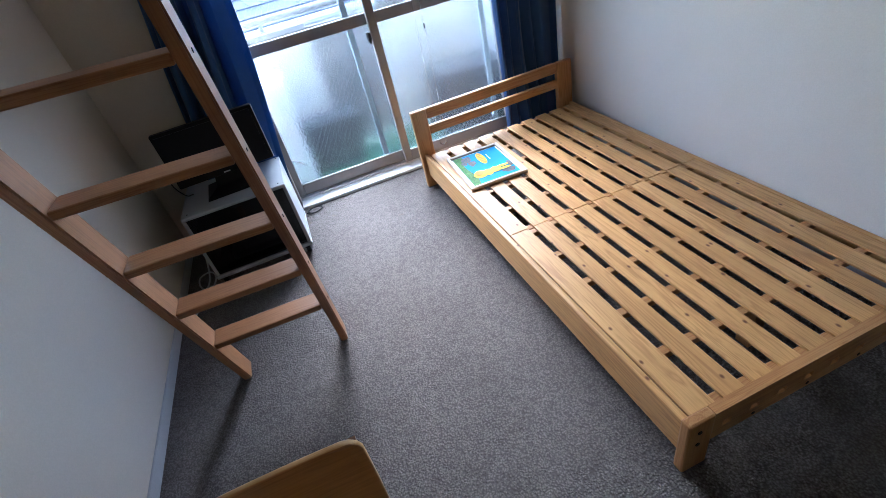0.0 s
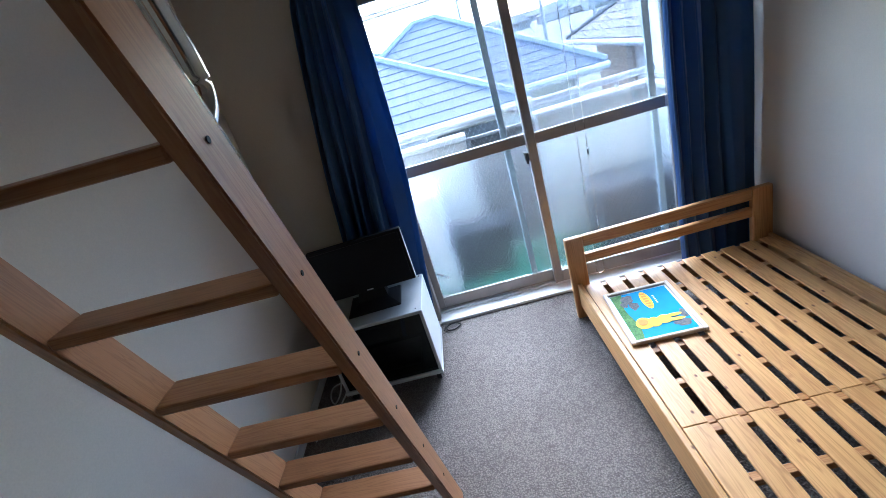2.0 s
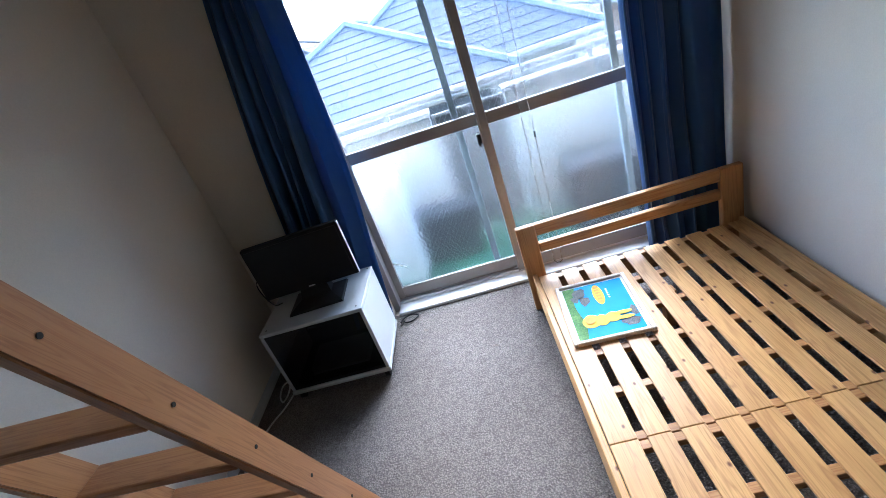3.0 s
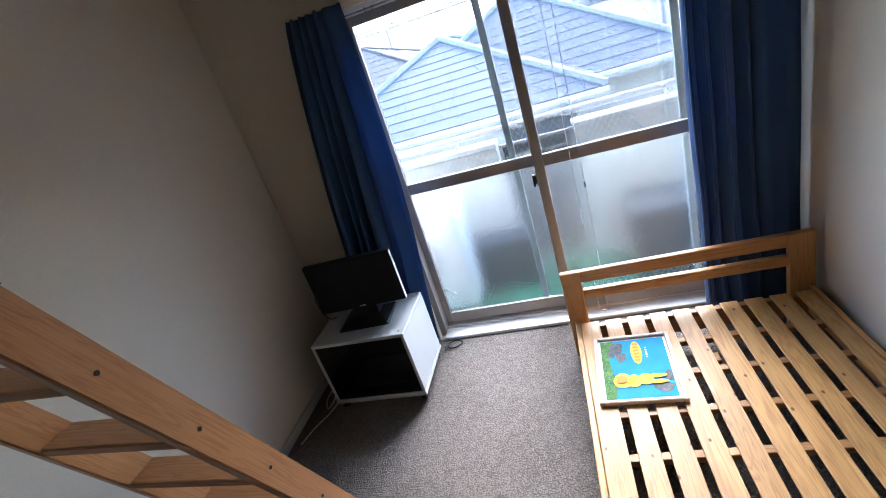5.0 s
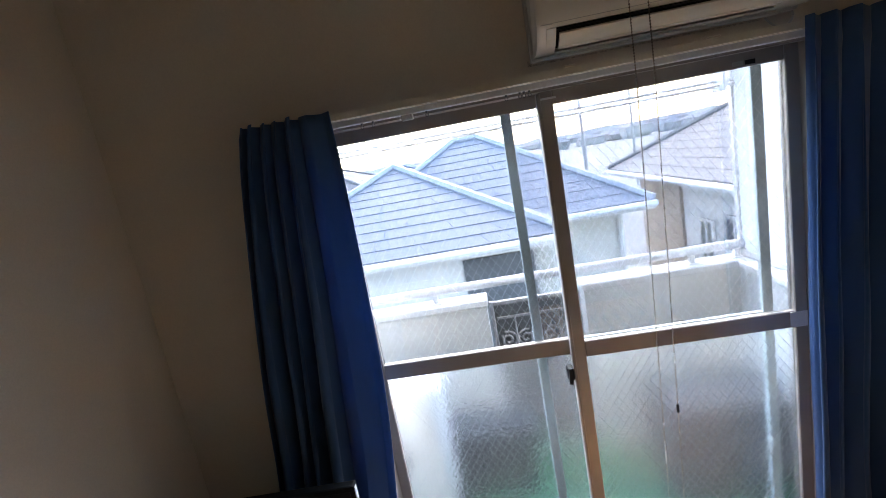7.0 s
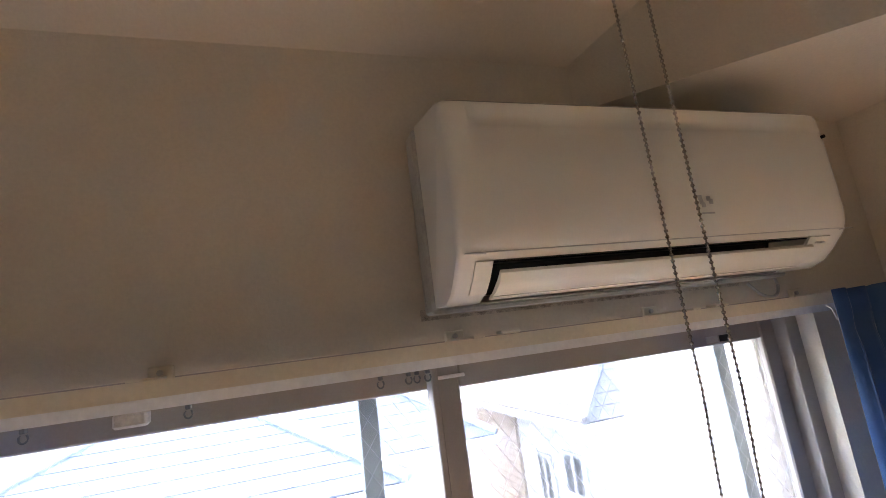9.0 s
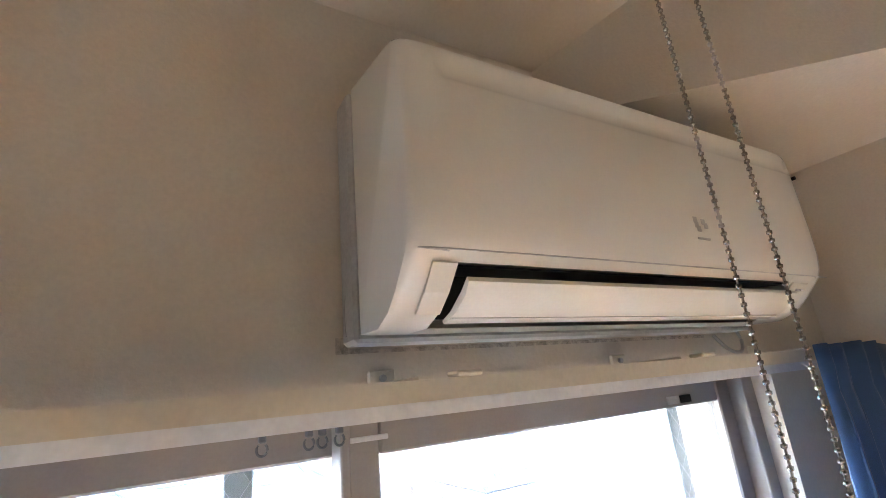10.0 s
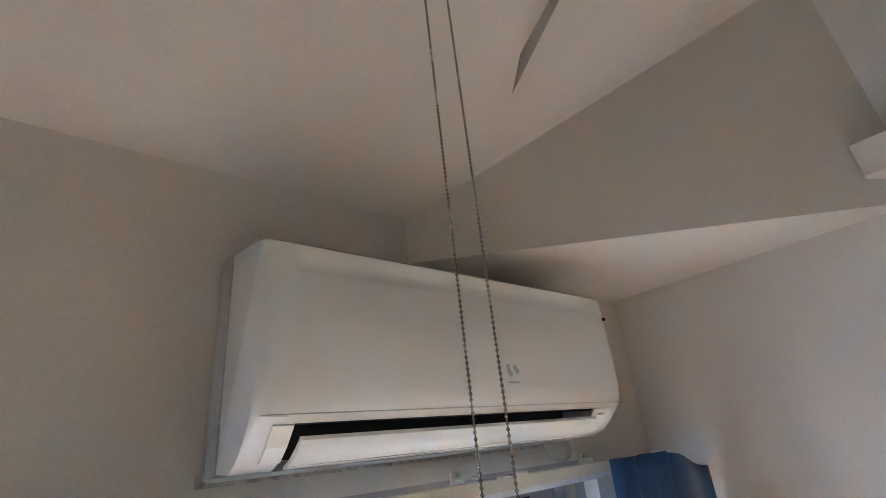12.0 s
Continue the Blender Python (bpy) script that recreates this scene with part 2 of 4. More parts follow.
P_GREEN = surface("print_green", (0.06, 0.20, 0.06), (0.16, 0.34, 0.10), 40.0, 160.0, 0.6, 0.0, grain=0.5, spec=0.12)
P_GREY = surface("print_grey", (0.10, 0.14, 0.17), (0.26, 0.24, 0.22), 60.0, 200.0, 0.6, 0.0, grain=0.5, spec=0.12)
P_YELLOW = surface("print_yellow", (0.78, 0.52, 0.05), (0.85, 0.60, 0.08), 9.0, 200.0, 0.6, 0.0, grain=0.1, spec=0.12)
P_ORANGE = surface("print_orange", (0.70, 0.26, 0.05), (0.76, 0.32, 0.08), 9.0, 200.0, 0.6, 0.0, grain=0.1, spec=0.12)
CONCRETE = surface("painted_concrete", (0.60, 0.60, 0.57), (0.72, 0.72, 0.69), 2.0, 38.0, 0.9, 0.8, 0.006, grain=0.16)
CAP = surface("parapet_cap", (0.68, 0.68, 0.67), (0.76, 0.76, 0.75), 3.0, 60.0, 0.8, 0.3, 0.003, grain=0.1)
WHITE_PAINT = surface("white_enamel_pipe", (0.68, 0.69, 0.70), (0.77, 0.78, 0.79), 5.0, 90.0, 0.45, 0.2, 0.001, grain=0.12)
IRON = surface("grey_cast_iron", (0.11, 0.12, 0.13), (0.17, 0.18, 0.19), 9.0, 120.0, 0.6, 0.3, grain=0.25)
IRON_LIGHT = surface("painted_scrolls", (0.40, 0.40, 0.41), (0.50, 0.50, 0.50), 9.0, 120.0, 0.55, 0.2, grain=0.2)
GREEN_FLOOR = surface("green_deck_coating", (0.035, 0.16, 0.085), (0.05, 0.21, 0.115), 3.0, 80.0, 0.7, 0.2, grain=0.2)
PANEL = surface("partition_board", (0.66, 0.70, 0.73), (0.73, 0.77, 0.80), 1.5, 120.0, 0.6, 0.1, grain=0.06)
DARK_BOX = surface("dark_grey_cover", (0.05, 0.055, 0.06), (0.08, 0.085, 0.09), 5.0, 120.0, 0.6, 0.2, grain=0.2)
ROOF_BLUE = surface("blue_slate", (0.190, 0.208, 0.240), (0.225, 0.245, 0.280), 1.2, 25.0, 0.7, 0.4, 0.01, grain=0.18, shuffle=True)
ROOF_GREY = surface("grey_slate", (0.145, 0.142, 0.142), (0.19, 0.187, 0.185), 1.2, 25.0, 0.75, 0.4, 0.01, grain=0.2, shuffle=True)
RIDGE = surface("ridge_cover", (0.34, 0.37, 0.42), (0.40, 0.43, 0.48), 2.0, 30.0, 0.6, 0.2, grain=0.15)
STUCCO = surface("cream_stucco", (0.70, 0.68, 0.63), (0.76, 0.74, 0.69), 0.8, 40.0, 0.9, 0.5, 0.006, grain=0.1)
STUCCO_W = surface("white_siding", (0.74, 0.74, 0.73), (0.80, 0.80, 0.79), 0.8, 40.0, 0.85, 0.4, 0.005, grain=0.08)
BRICK = surface("tan_tile_siding", (0.50, 0.40, 0.32), (0.60, 0.50, 0.41), 3.0, 30.0, 0.85, 0.5, 0.006, grain=0.3, shuffle=True)
DARK_PANE = surface("dark_far_glass", (0.05, 0.06, 0.07), (0.09, 0.10, 0.11), 1.0, 20.0, 0.2, 0.0)
# lightened so that its bounce brightens the backlit house walls
GROUND = surface("pale_bounce_ground", (0.17, 0.17, 0.165), (0.26, 0.255, 0.24), 0.15, 6.0, 0.9, 0.3, 0.01)
FAR_WALL = surface("far_town_wall", (0.34, 0.34, 0.35), (0.55, 0.54, 0.52), 0.12, 4.0, 0.9, 0.0, shuffle=True)
FAR_ROOF = surface("far_town_roof", (0.16, 0.18, 0.21), (0.32, 0.31, 0.31), 0.1, 4.0, 0.9, 0.0, shuffle=True)
HILL = surface("far_wooded_hill", (0.10, 0.14, 0.13), (0.18, 0.22, 0.21), 0.02, 0.5, 0.95, 0.0)


# ---- mesh helpers ----
def mesh_of(name, bm, material, smooth=False):
    me = bpy.data.meshes.new(name)
    bmesh.ops.recalc_face_normals(bm, faces=bm.faces)
    bm.to_mesh(me)
    bm.free()
    me.materials.append(material)
    if smooth:
        for p in me.polygons:
            p.use_smooth = True
    return me


def part(name, bm, material, parent=None, label="", smooth=False):
    me = bm if isinstance(bm, bpy.types.Mesh) else mesh_of(name, bm, material, smooth)
    ob = new(name, me)
    if parent:
        ob.parent = parent
    if label:
        ob["label"] = label
    return ob


def thing(name, label, category, m=None, group="", kind=""):
    ob = new(name)
    ob.empty_display_size = 0.1
    if m is not None:
        ob.matrix_basis = m
    return tagged(ob, label, category, group, kind)


def structure(name, bm, material, label="", category="", smooth=False):
    return tagged(part(name, bm, material, None, label, smooth), label, category, "", "structure")


def add_box(bm, x0, y0, z0, x1, y1, z1, bevel=0.0, seg=1):
    r = bmesh.ops.create_cube(bm, size=1.0)
    vs = r["verts"]
    bmesh.ops.transform(bm, matrix=Matrix.LocRotScale(((x0 + x1) / 2, (y0 + y1) / 2, (z0 + z1) / 2), None, (abs(x1 - x0), abs(y1 - y0), abs(z1 - z0))), verts=vs)
    if bevel:
        es = list({e for v in vs for e in v.link_edges})
        bmesh.ops.bevel(bm, geom=es, offset=bevel, segments=seg, affect="EDGES", profile=0.5)
    return bm


def box(*a, bevel=0.0, seg=1):
    return add_box(bmesh.new(), *a, bevel=bevel, seg=seg)


def add_poly(bm, pts):
    return bm.faces.new([bm.verts.new(p) for p in pts])


def add_prism(bm, outline, lift):
    """A closed prism from a flat outline, lifted by a vector."""
    a = [bm.verts.new(p) for p in outline]
    b = [bm.verts.new(Vector(p) + Vector(lift)) for p in outline]
    bm.faces.new(a)
    bm.faces.new(list(reversed(b)))
    for i in range(len(a)):
        j = (i + 1) % len(a)
        bm.faces.new((a[i], a[j], b[j], b[i]))
    return bm


def add_tube(bm, pts, r, n=8, closed=False):
    """A round tube along a line of points."""
    pts = [Vector(p) for p in pts]
    rings = []
    for i, p in enumerate(pts):
        a = pts[i - 1] if (i or closed) else p
        c = pts[(i + 1) % len(pts)] if (i + 1 < len(pts) or closed) else p
        d = (c - a).normalized()
        up = Vector((0, 0, 1)) if abs(d.z) < 0.9 else Vector((1, 0, 0))
        s = d.cross(up).normalized()
        u = s.cross(d)
        rings.append([bm.verts.new(p + r * (math.cos(t) * s + math.sin(t) * u)) for t in (2 * math.pi * k / n for k in range(n))])
    for i in range(len(rings) - (0 if closed else 1)):
        q, w = rings[i], rings[(i + 1) % len(rings)]
        for k in range(n):
            bm.faces.new((q[k], q[(k + 1) % n], w[(k + 1) % n], w[k]))
    if not closed:
        bm.faces.new(list(reversed(rings[0])))
        bm.faces.new(rings[-1])
    return bm


def tube(pts, r, n=8, closed=False):
    return add_tube(bmesh.new(), pts, r, n, closed)


def bend(pts, steps=6):
    """A smooth line through points (Catmull-Rom)."""
    pts = [Vector(p) for p in pts]
    ext = [2 * pts[0] - pts[1], *pts, 2 * pts[-1] - pts[-2]]
    out = []
    for i in range(1, len(ext) - 2):
        p0, p1, p2, p3 = ext[i - 1:i + 3]
        for k in range(steps):
            t = k / steps
            out.append(0.5 * ((2 * p1) + (p2 - p0) * t + (2 * p0 - 5 * p1 + 4 * p2 - p3) * t * t + (3 * p1 - p0 - 3 * p2 + p3) * t ** 3))
    return out + [pts[-1]]


def loft(bm, sections, cap=True):
    """Skin between closed sections that have the same number of points."""
    rows = [[bm.verts.new(p) for p in s] for s in sections]
    n = len(rows[0])
    for a, b in zip(rows, rows[1:]):
        for k in range(n):
            bm.faces.new((a[k], a[(k + 1) % n], b[(k + 1) % n], b[k]))
    if cap:
        bm.faces.new(list(reversed(rows[0])))
        bm.faces.new(rows[-1])
    return bm


# ---- the room ----
X0, X1, Y0, Y1 = -0.778, 1.72, -2.60, 3.05      # inner faces of the walls
SPRING, SLOPE, FLAT = 2.335, 0.77, 3.40         # the ceiling rises from the window wall
YF = Y1 - (FLAT - SPRING) / SLOPE
WX0, WX1, WZ1 = -0.115, 1.462, 1.832            # window opening
TOP = 3.60

structure("floor", box(X0 - 0.12, Y0 - 0.12, -0.14, X1 + 0.12, Y1, 0.0), CARPET, "grey-brown loop-pile carpet, worn and stained in places", "carpet")
bm = bmesh.new()
for a in ((X0 - 0.12, WX0, -0.14, TOP), (WX1, X1 + 0.12, -0.14, TOP), (WX0, WX1, WZ1, TOP), (WX0, WX1, -0.14, -0.002)):
    add_box(bm, a[0], Y1, a[2], a[1], Y1 + 0.17, a[3])
structure("wall_window", bm, WALL, "off-white papered wall with the balcony window", "wall")
structure("wall_left", box(X0 - 0.12, Y0 - 0.12, 0.0, X0, Y1, TOP), WALL, "plain off-white papered wall", "wall")
structure("wall_right", box(X1, Y0 - 0.12, 0.0, X1 + 0.12, Y1, TOP), WALL, "plain off-white papered wall beside the bed", "wall")
structure("wall_back", box(X0, Y0 - 0.12, 0.0, X1, Y0, TOP), WALL, "plain off-white papered wall", "wall")


def roof_z(y):
    return SPRING + SLOPE * (Y1 - y)


# sloping ceiling with a narrow recess
HX0, HX1, HY0, HY1 = 0.900, 1.082, 2.40, 2.794
bm = bmesh.new()
for xa, xb, ya, yb in ((X0, HX0, YF, Y1), (HX1, X1, YF, Y1), (HX0, HX1, HY1, Y1), (HX0, HX1, YF, HY0)):
    add_prism(bm, [(xa, ya, roof_z(ya)), (xb, ya, roof_z(ya)), (xb, yb, roof_z(yb)), (xa, yb, roof_z(yb))], (0, 0, 0.05))
add_prism(bm, [(HX0, HY0, roof_z(HY0)), (HX1, HY1, roof_z(HY1)), (HX0, HY1, roof_z(HY1))], (0, 0, 0.05))
add_box(bm, X0, Y0, FLAT, X1, YF, FLAT + 0.05)
structure("ceiling", bm, CEIL, "off-white papered ceiling that slopes up from the window wall", "ceiling")
bm = bmesh.new()
for xa, xb, ya, yb in ((HX0 - 0.03, HX0, HY0, HY1), (HX1, HX1 + 0.03, HY0, HY1), (HX0 - 0.03, HX1 + 0.03, HY0 - 0.03, HY0), (HX0 - 0.03, HX1 + 0.03, HY1, HY1 + 0.03)):
    add_prism(bm, [(xa, ya, roof_z(ya) + 0.05), (xb, ya, roof_z(ya) + 0.05), (xb, yb, roof_z(yb) + 0.05), (xa, yb, roof_z(yb) + 0.05)], (0, 0, 0.15))
add_prism(bm, [(HX0 - 0.03, HY0 - 0.03, roof_z(HY0) + 0.028), (HX1 + 0.03, HY0 - 0.03, roof_z(HY0) + 0.028), (HX1 + 0.03, HY1 + 0.03, roof_z(HY1) + 0.028), (HX0 - 0.03, HY1 + 0.03, roof_z(HY1) + 0.028)], (0, 0, 0.05))
structure("ceiling_shaft", bm, CEIL, "narrow papered recess in the sloping ceiling", "ceiling")
bm = bmesh.new()
add_prism(bm, [(0.977, Y1, 2.236), (X1, 2.350, 2.236), (X1, Y1, 2.236)], (0, 0, 0.95))
structure("corner_soffit", bm, WALL, "off-white boxed-in soffit across the corner over the air conditioner", "soffit")
bm = bmesh.new()
add_prism(bm, [(X1, 1.55, 2.285), (X1 - 0.075, 1.55, 2.300), (X1 - 0.075, 1.55, 2.372), (X1, 1.55, 2.392)], (0, 0.86, 0))
structure("wall_ledge", bm, CEIL, "off-white boxed ledge along the wall below the slope", "ledge")
structure("loft_floor", box(X0, Y0, 2.16, X1, 0.80, 2.30, bevel=0.004), CEIL, "plain off-white underside of the sleeping loft", "loft")
structure("baseboard_left", box(X0, Y0, 0.0, X0 + 0.009, Y1, 0.058, bevel=0.003), SKIRT, "pale grey vinyl skirting", "baseboard")
structure("baseboard_right", box(X1 - 0.009, Y0, 0.0, X1, Y1, 0.058, bevel=0.003), SKIRT, "pale grey vinyl skirting", "baseboard")
structure("baseboard_window", box(X0 + 0.009, Y1 - 0.009, 0.0, WX0, Y1, 0.058, bevel=0.003), SKIRT, "pale grey vinyl skirting", "baseboard")

def grime_mat():
    m, nt, b = nodes_of("sooty_grime")
    b.inputs["Base Color"].default_value = (0.10, 0.075, 0.05, 1)
    b.inputs["Roughness"].default_value = 0.9
    f = ramp(nt, noise_tex(nt, coords(nt, (1, 1, 1)), 60.0, 6, 0.75), [(0.42, (0, 0, 0)), (0.74, (0.30,) * 3)])
    tr, mx = nt.nodes.new("ShaderNodeBsdfTransparent"), nt.nodes.new("ShaderNodeMixShader")
    nt.links.new(f, mx.inputs[0])
    nt.links.new(tr.outputs[0], mx.inputs[1])
    nt.links.new(b.outputs[0], mx.inputs[2])
    nt.links.new(mx.outputs[0], nt.nodes["Material Output"].inputs[0])
    return m


GRIME = grime_mat()
wall_w = bpy.data.objects["wall_window"]
for xa, xb, za, zb in ((0.624, 1.28, 1.8665, 1.8715), (0.618, 0.632, 1.866, 1.884)):
    part("grime_stain", box(xa, Y1 - 0.0012, za, xb, Y1 - 0.0004, zb), GRIME, wall_w, "dark sooty grime on the wallpaper")

# ---- the window ----
win = tagged(thing("window_1", "two-leaf aluminium balcony window, clear wired glass over frosted wired glass", "window"), kind="structure")


def wires(x0, x1, z0, z1, y, pitch=0.030, r=0.00022):
    """Diagonal wire netting cast into a pane."""
    bm = bmesh.new()
    h = z1 - z0
    slant = h / 1.45
    for sgn in (1, -1):
        a = x0 - slant if sgn > 0 else x0
        b = x1 if sgn > 0 else x1 + slant
        t = a
        while t < b:
            xa, xb, za, zb = t, t + sgn * slant, z0, z1
            lo, hi = 0.0, 1.0
            d = xb - xa
            for lim, side in ((x0, 1), (x1, -1)):
                f = (lim - xa) / d
                if (d > 0) == (side > 0):
                    lo = max(lo, f)
                else:
                    hi = min(hi, f)
            if lo < hi - 0.01:
                p, q = (xa + d * lo, y, za + h * lo), (xa + d * hi, y, za + h * hi)
                add_tube(bm, [p, q], r, 3)
            t += pitch
    return bm


bm = bmesh.new()
add_box(bm, WX0 - 0.004, 3.088, 1.795, WX1 + 0.004, 3.219, WZ1 + 0.008)
head = part("head_frame", bm, ALU, win)
part("seam", box(WX0 + 0.004, 3.0865, 1.8085, WX1 - 0.004, 3.0885, 1.8100), DARK_BOX, head)
for n, xa, xb in (("jamb", WX0 - 0.006, WX0 + 0.0355), ("jamb", WX1 - 0.0355, WX1 + 0.006)):
    part(n, box(xa, 3.088, 0.0, xb, 3.217, 1.795, bevel=0.002), ALU, win)
bm = bmesh.new()
add_box(bm, WX0 + 0.032, 3.034, 0.0, WX1 - 0.032, 3.219, 0.020, bevel=0.003)
for yy in (3.125, 3.165, 3.199):
    add_box(bm, WX0 + 0.032, yy, 0.019, WX1 - 0.032, yy + 0.006, 0.034)
part("threshold", bm, ALU_LIGHT, win, "scuffed pale aluminium threshold")


def sash(x0, x1, y, name):
    """One sliding leaf: two stiles, three rails and two panes."""
    s = part(name, box(x0, y - 0.014, 0.034, x0 + 0.042, y + 0.014, 1.799, bevel=0.003), ALU, win, "anodised aluminium sliding leaf")
    part("stile", box(x1 - 0.042, y - 0.014, 0.034, x1, y + 0.014, 1.799, bevel=0.003), ALU, s)
    for nm, za, zb in (("bottom_rail", 0.034, 0.106), ("middle_rail", 0.885, 0.945), ("top_rail", 1.753, 1.799)):
        part(nm, box(x0 + 0.042, y - 0.013, za, x1 - 0.042, y + 0.013, zb, bevel=0.003), ALU, s)
    part("gasket", box(x0 + 0.042, y - 0.015, 0.106, x1 - 0.042, y - 0.009, 0.110), AC_GREY, s)
    up = part("clear_pane", box(x0 + 0.040, y - 0.0025, 0.943, x1 - 0.040, y + 0.0025, 1.755), GLASS, s, "clear wired glass")
    lo = part("frosted_pane", box(x0 + 0.040, y - 0.0025, 0.104, x1 - 0.040, y + 0.0025, 0.887), FROST, s, "frosted wired glass")
    up.visible_shadow = lo.visible_shadow = False
    up.data.materials.append(GLASS_BODY)
    for p in up.data.polygons:
        p.material_index = 0 if p.normal.y < -0.5 else 1
    part("wire_netting", wires(x0 + 0.042, x1 - 0.042, 0.945, 1.753, y - 0.004), WIRE, s)
    part("wire_netting", wires(x0 + 0.042, x1 - 0.042, 0.106, 0.885, y - 0.004, 0.030, 0.00045), WIRE, s)
    return s


right_leaf = sash(0.648, 1.429, 3.131, "right_leaf")
left_leaf = sash(-0.082, 0.690, 3.171, "left_leaf")
# short slanting white strip laid over the frosted pane
bm = bmesh.new()
add_prism(bm, [(-0.050, 3.1670, 0.290), (0.031, 3.1670, 0.236), (0.031, 3.1670, 0.228), (-0.050, 3.1670, 0.281)], (0, -0.0012, 0))
part("tape_strip", bm, PAPER, left_leaf, "short white strip across the frosted pane")
part("meeting_strip", box(0.640, 3.112, 0.034, 0.652, 3.149, 1.792, bevel=0.002), ALU, right_leaf)
part("corner_block", box(1.37, 3.114, 0.888, 1.425, 3.1175, 0.942, bevel=0.001), ALU_LIGHT, right_leaf)
part("top_guide", box(0.652, 3.113, 1.770, 0.700, 3.1165, 1.776, bevel=0.001), ALU_LIGHT, right_leaf)
for k, c in ((0, AC_GREY), (1, BLACK)):
    part("sticker", box(1.235 + 0.036 * k, 3.1155, 1.759, 1.265 + 0.036 * k, 3.1178, 1.772), c, right_leaf, "small printed maker's sticker")
bm = bmesh.new()
add_box(bm, 0.618, 3.121, 0.800, 0.640, 3.155, 0.850, bevel=0.004)
add_prism(bm, [(0.622, 3.109, 0.852), (0.636, 3.109, 0.852), (0.630, 3.109, 0.790), (0.618, 3.109, 0.796)], (0, 0.012, 0))
part("crescent_lock", bm, BLACK, left_leaf, "dark crescent lock")

scr = tagged(thing("insect_screen", "weathered sliding insect screen outside the window", "insect screen"), kind="structure")
SX0, SX1, SY = 0.525, 1.364, 3.204
for xa, xb in ((SX0, SX0 + 0.034), (SX1 - 0.034, SX1)):
    part("stile", box(xa, SY - 0.010, 0.034, xb, SY + 0.010, 1.799, bevel=0.002), ALU_TEAL, scr)
for za, zb in ((0.034, 0.075), (0.905, 0.925), (1.762, 1.799)):
    part("rail", box(SX0 + 0.034, SY - 0.009, za, SX1 - 0.034, SY + 0.009, zb, bevel=0.002), ALU_TEAL, scr)
part("net", box(SX0 + 0.034, SY - 0.0004, 0.075, SX1 - 0.034, SY + 0.0004, 1.762), NET, scr, "fine grey insect netting")

# ---- curtain rail and curtains ----
rail = thing("curtain_rail", "yellowed double curtain rail screwed to the wall over the window", "curtain rail")
for ya in (2.940, 2.988):
    bm = bmesh.new()
    prof = [(0, 1.8110), (0.011, 1.8110), (0.011, 1.8140), (0.004, 1.8140), (0.004, 1.8250), (0.030, 1.8250), (0.030, 1.8140), (0.023, 1.8140), (0.023, 1.8110), (0.034, 1.8110), (0.034, 1.8300), (0, 1.8300)]
    dz = 0.0 if ya < 2.95 else -0.015
    add_prism(bm, [(-0.24, ya + a, b + dz) for a, b in prof], (1.86 if ya < 2.95 else 1.90, 0, 0))
    part("track", bm, RAIL if ya < 2.95 else WHITE_PAINT, rail)
for xb in (-0.12, 0.26, 0.668, 1.048, 1.42):
    bm = box(xb - 0.016, 3.044, 1.8230, xb + 0.016, 3.050, 1.8470, bevel=0.002)
    add_box(bm, xb - 0.008, 2.938, 1.8302, xb + 0.008, 3.046, 1.8330)
    br = part("bracket", bm, RAIL, rail)
    part("screw", tube([(xb, 3.044, 1.8380), (xb, 3.040, 1.8380)], 0.004, 8), AC_GREY, br)
for xb in (0.700, 1.085):
    part("clip", box(xb, 2.936, 1.8305, xb + 0.030, 2.958, 1.8360, bevel=0.002), RAIL, rail)
for xb in (0.10, 0.135, 0.300, 0.538, 0.578, 0.590, 0.606):
    bm = box(xb - 0.003, 2.999, 1.7900, xb + 0.003, 3.007, 1.7970, bevel=0.001)
    add_tube(bm, [(xb + 0.0045 * math.cos(t), 3.003, 1.7845 + 0.0052 * math.sin(t)) for t in (radians(130 + 28 * k) for k in range(11))], 0.0012, 6)
    part("runner", bm, IRON, rail)

part("stopper", box(0.222, 2.993, 1.779, 0.258, 3.013, 1.797, bevel=0.003), WHITE_CABLE, rail, "white plastic end stop")


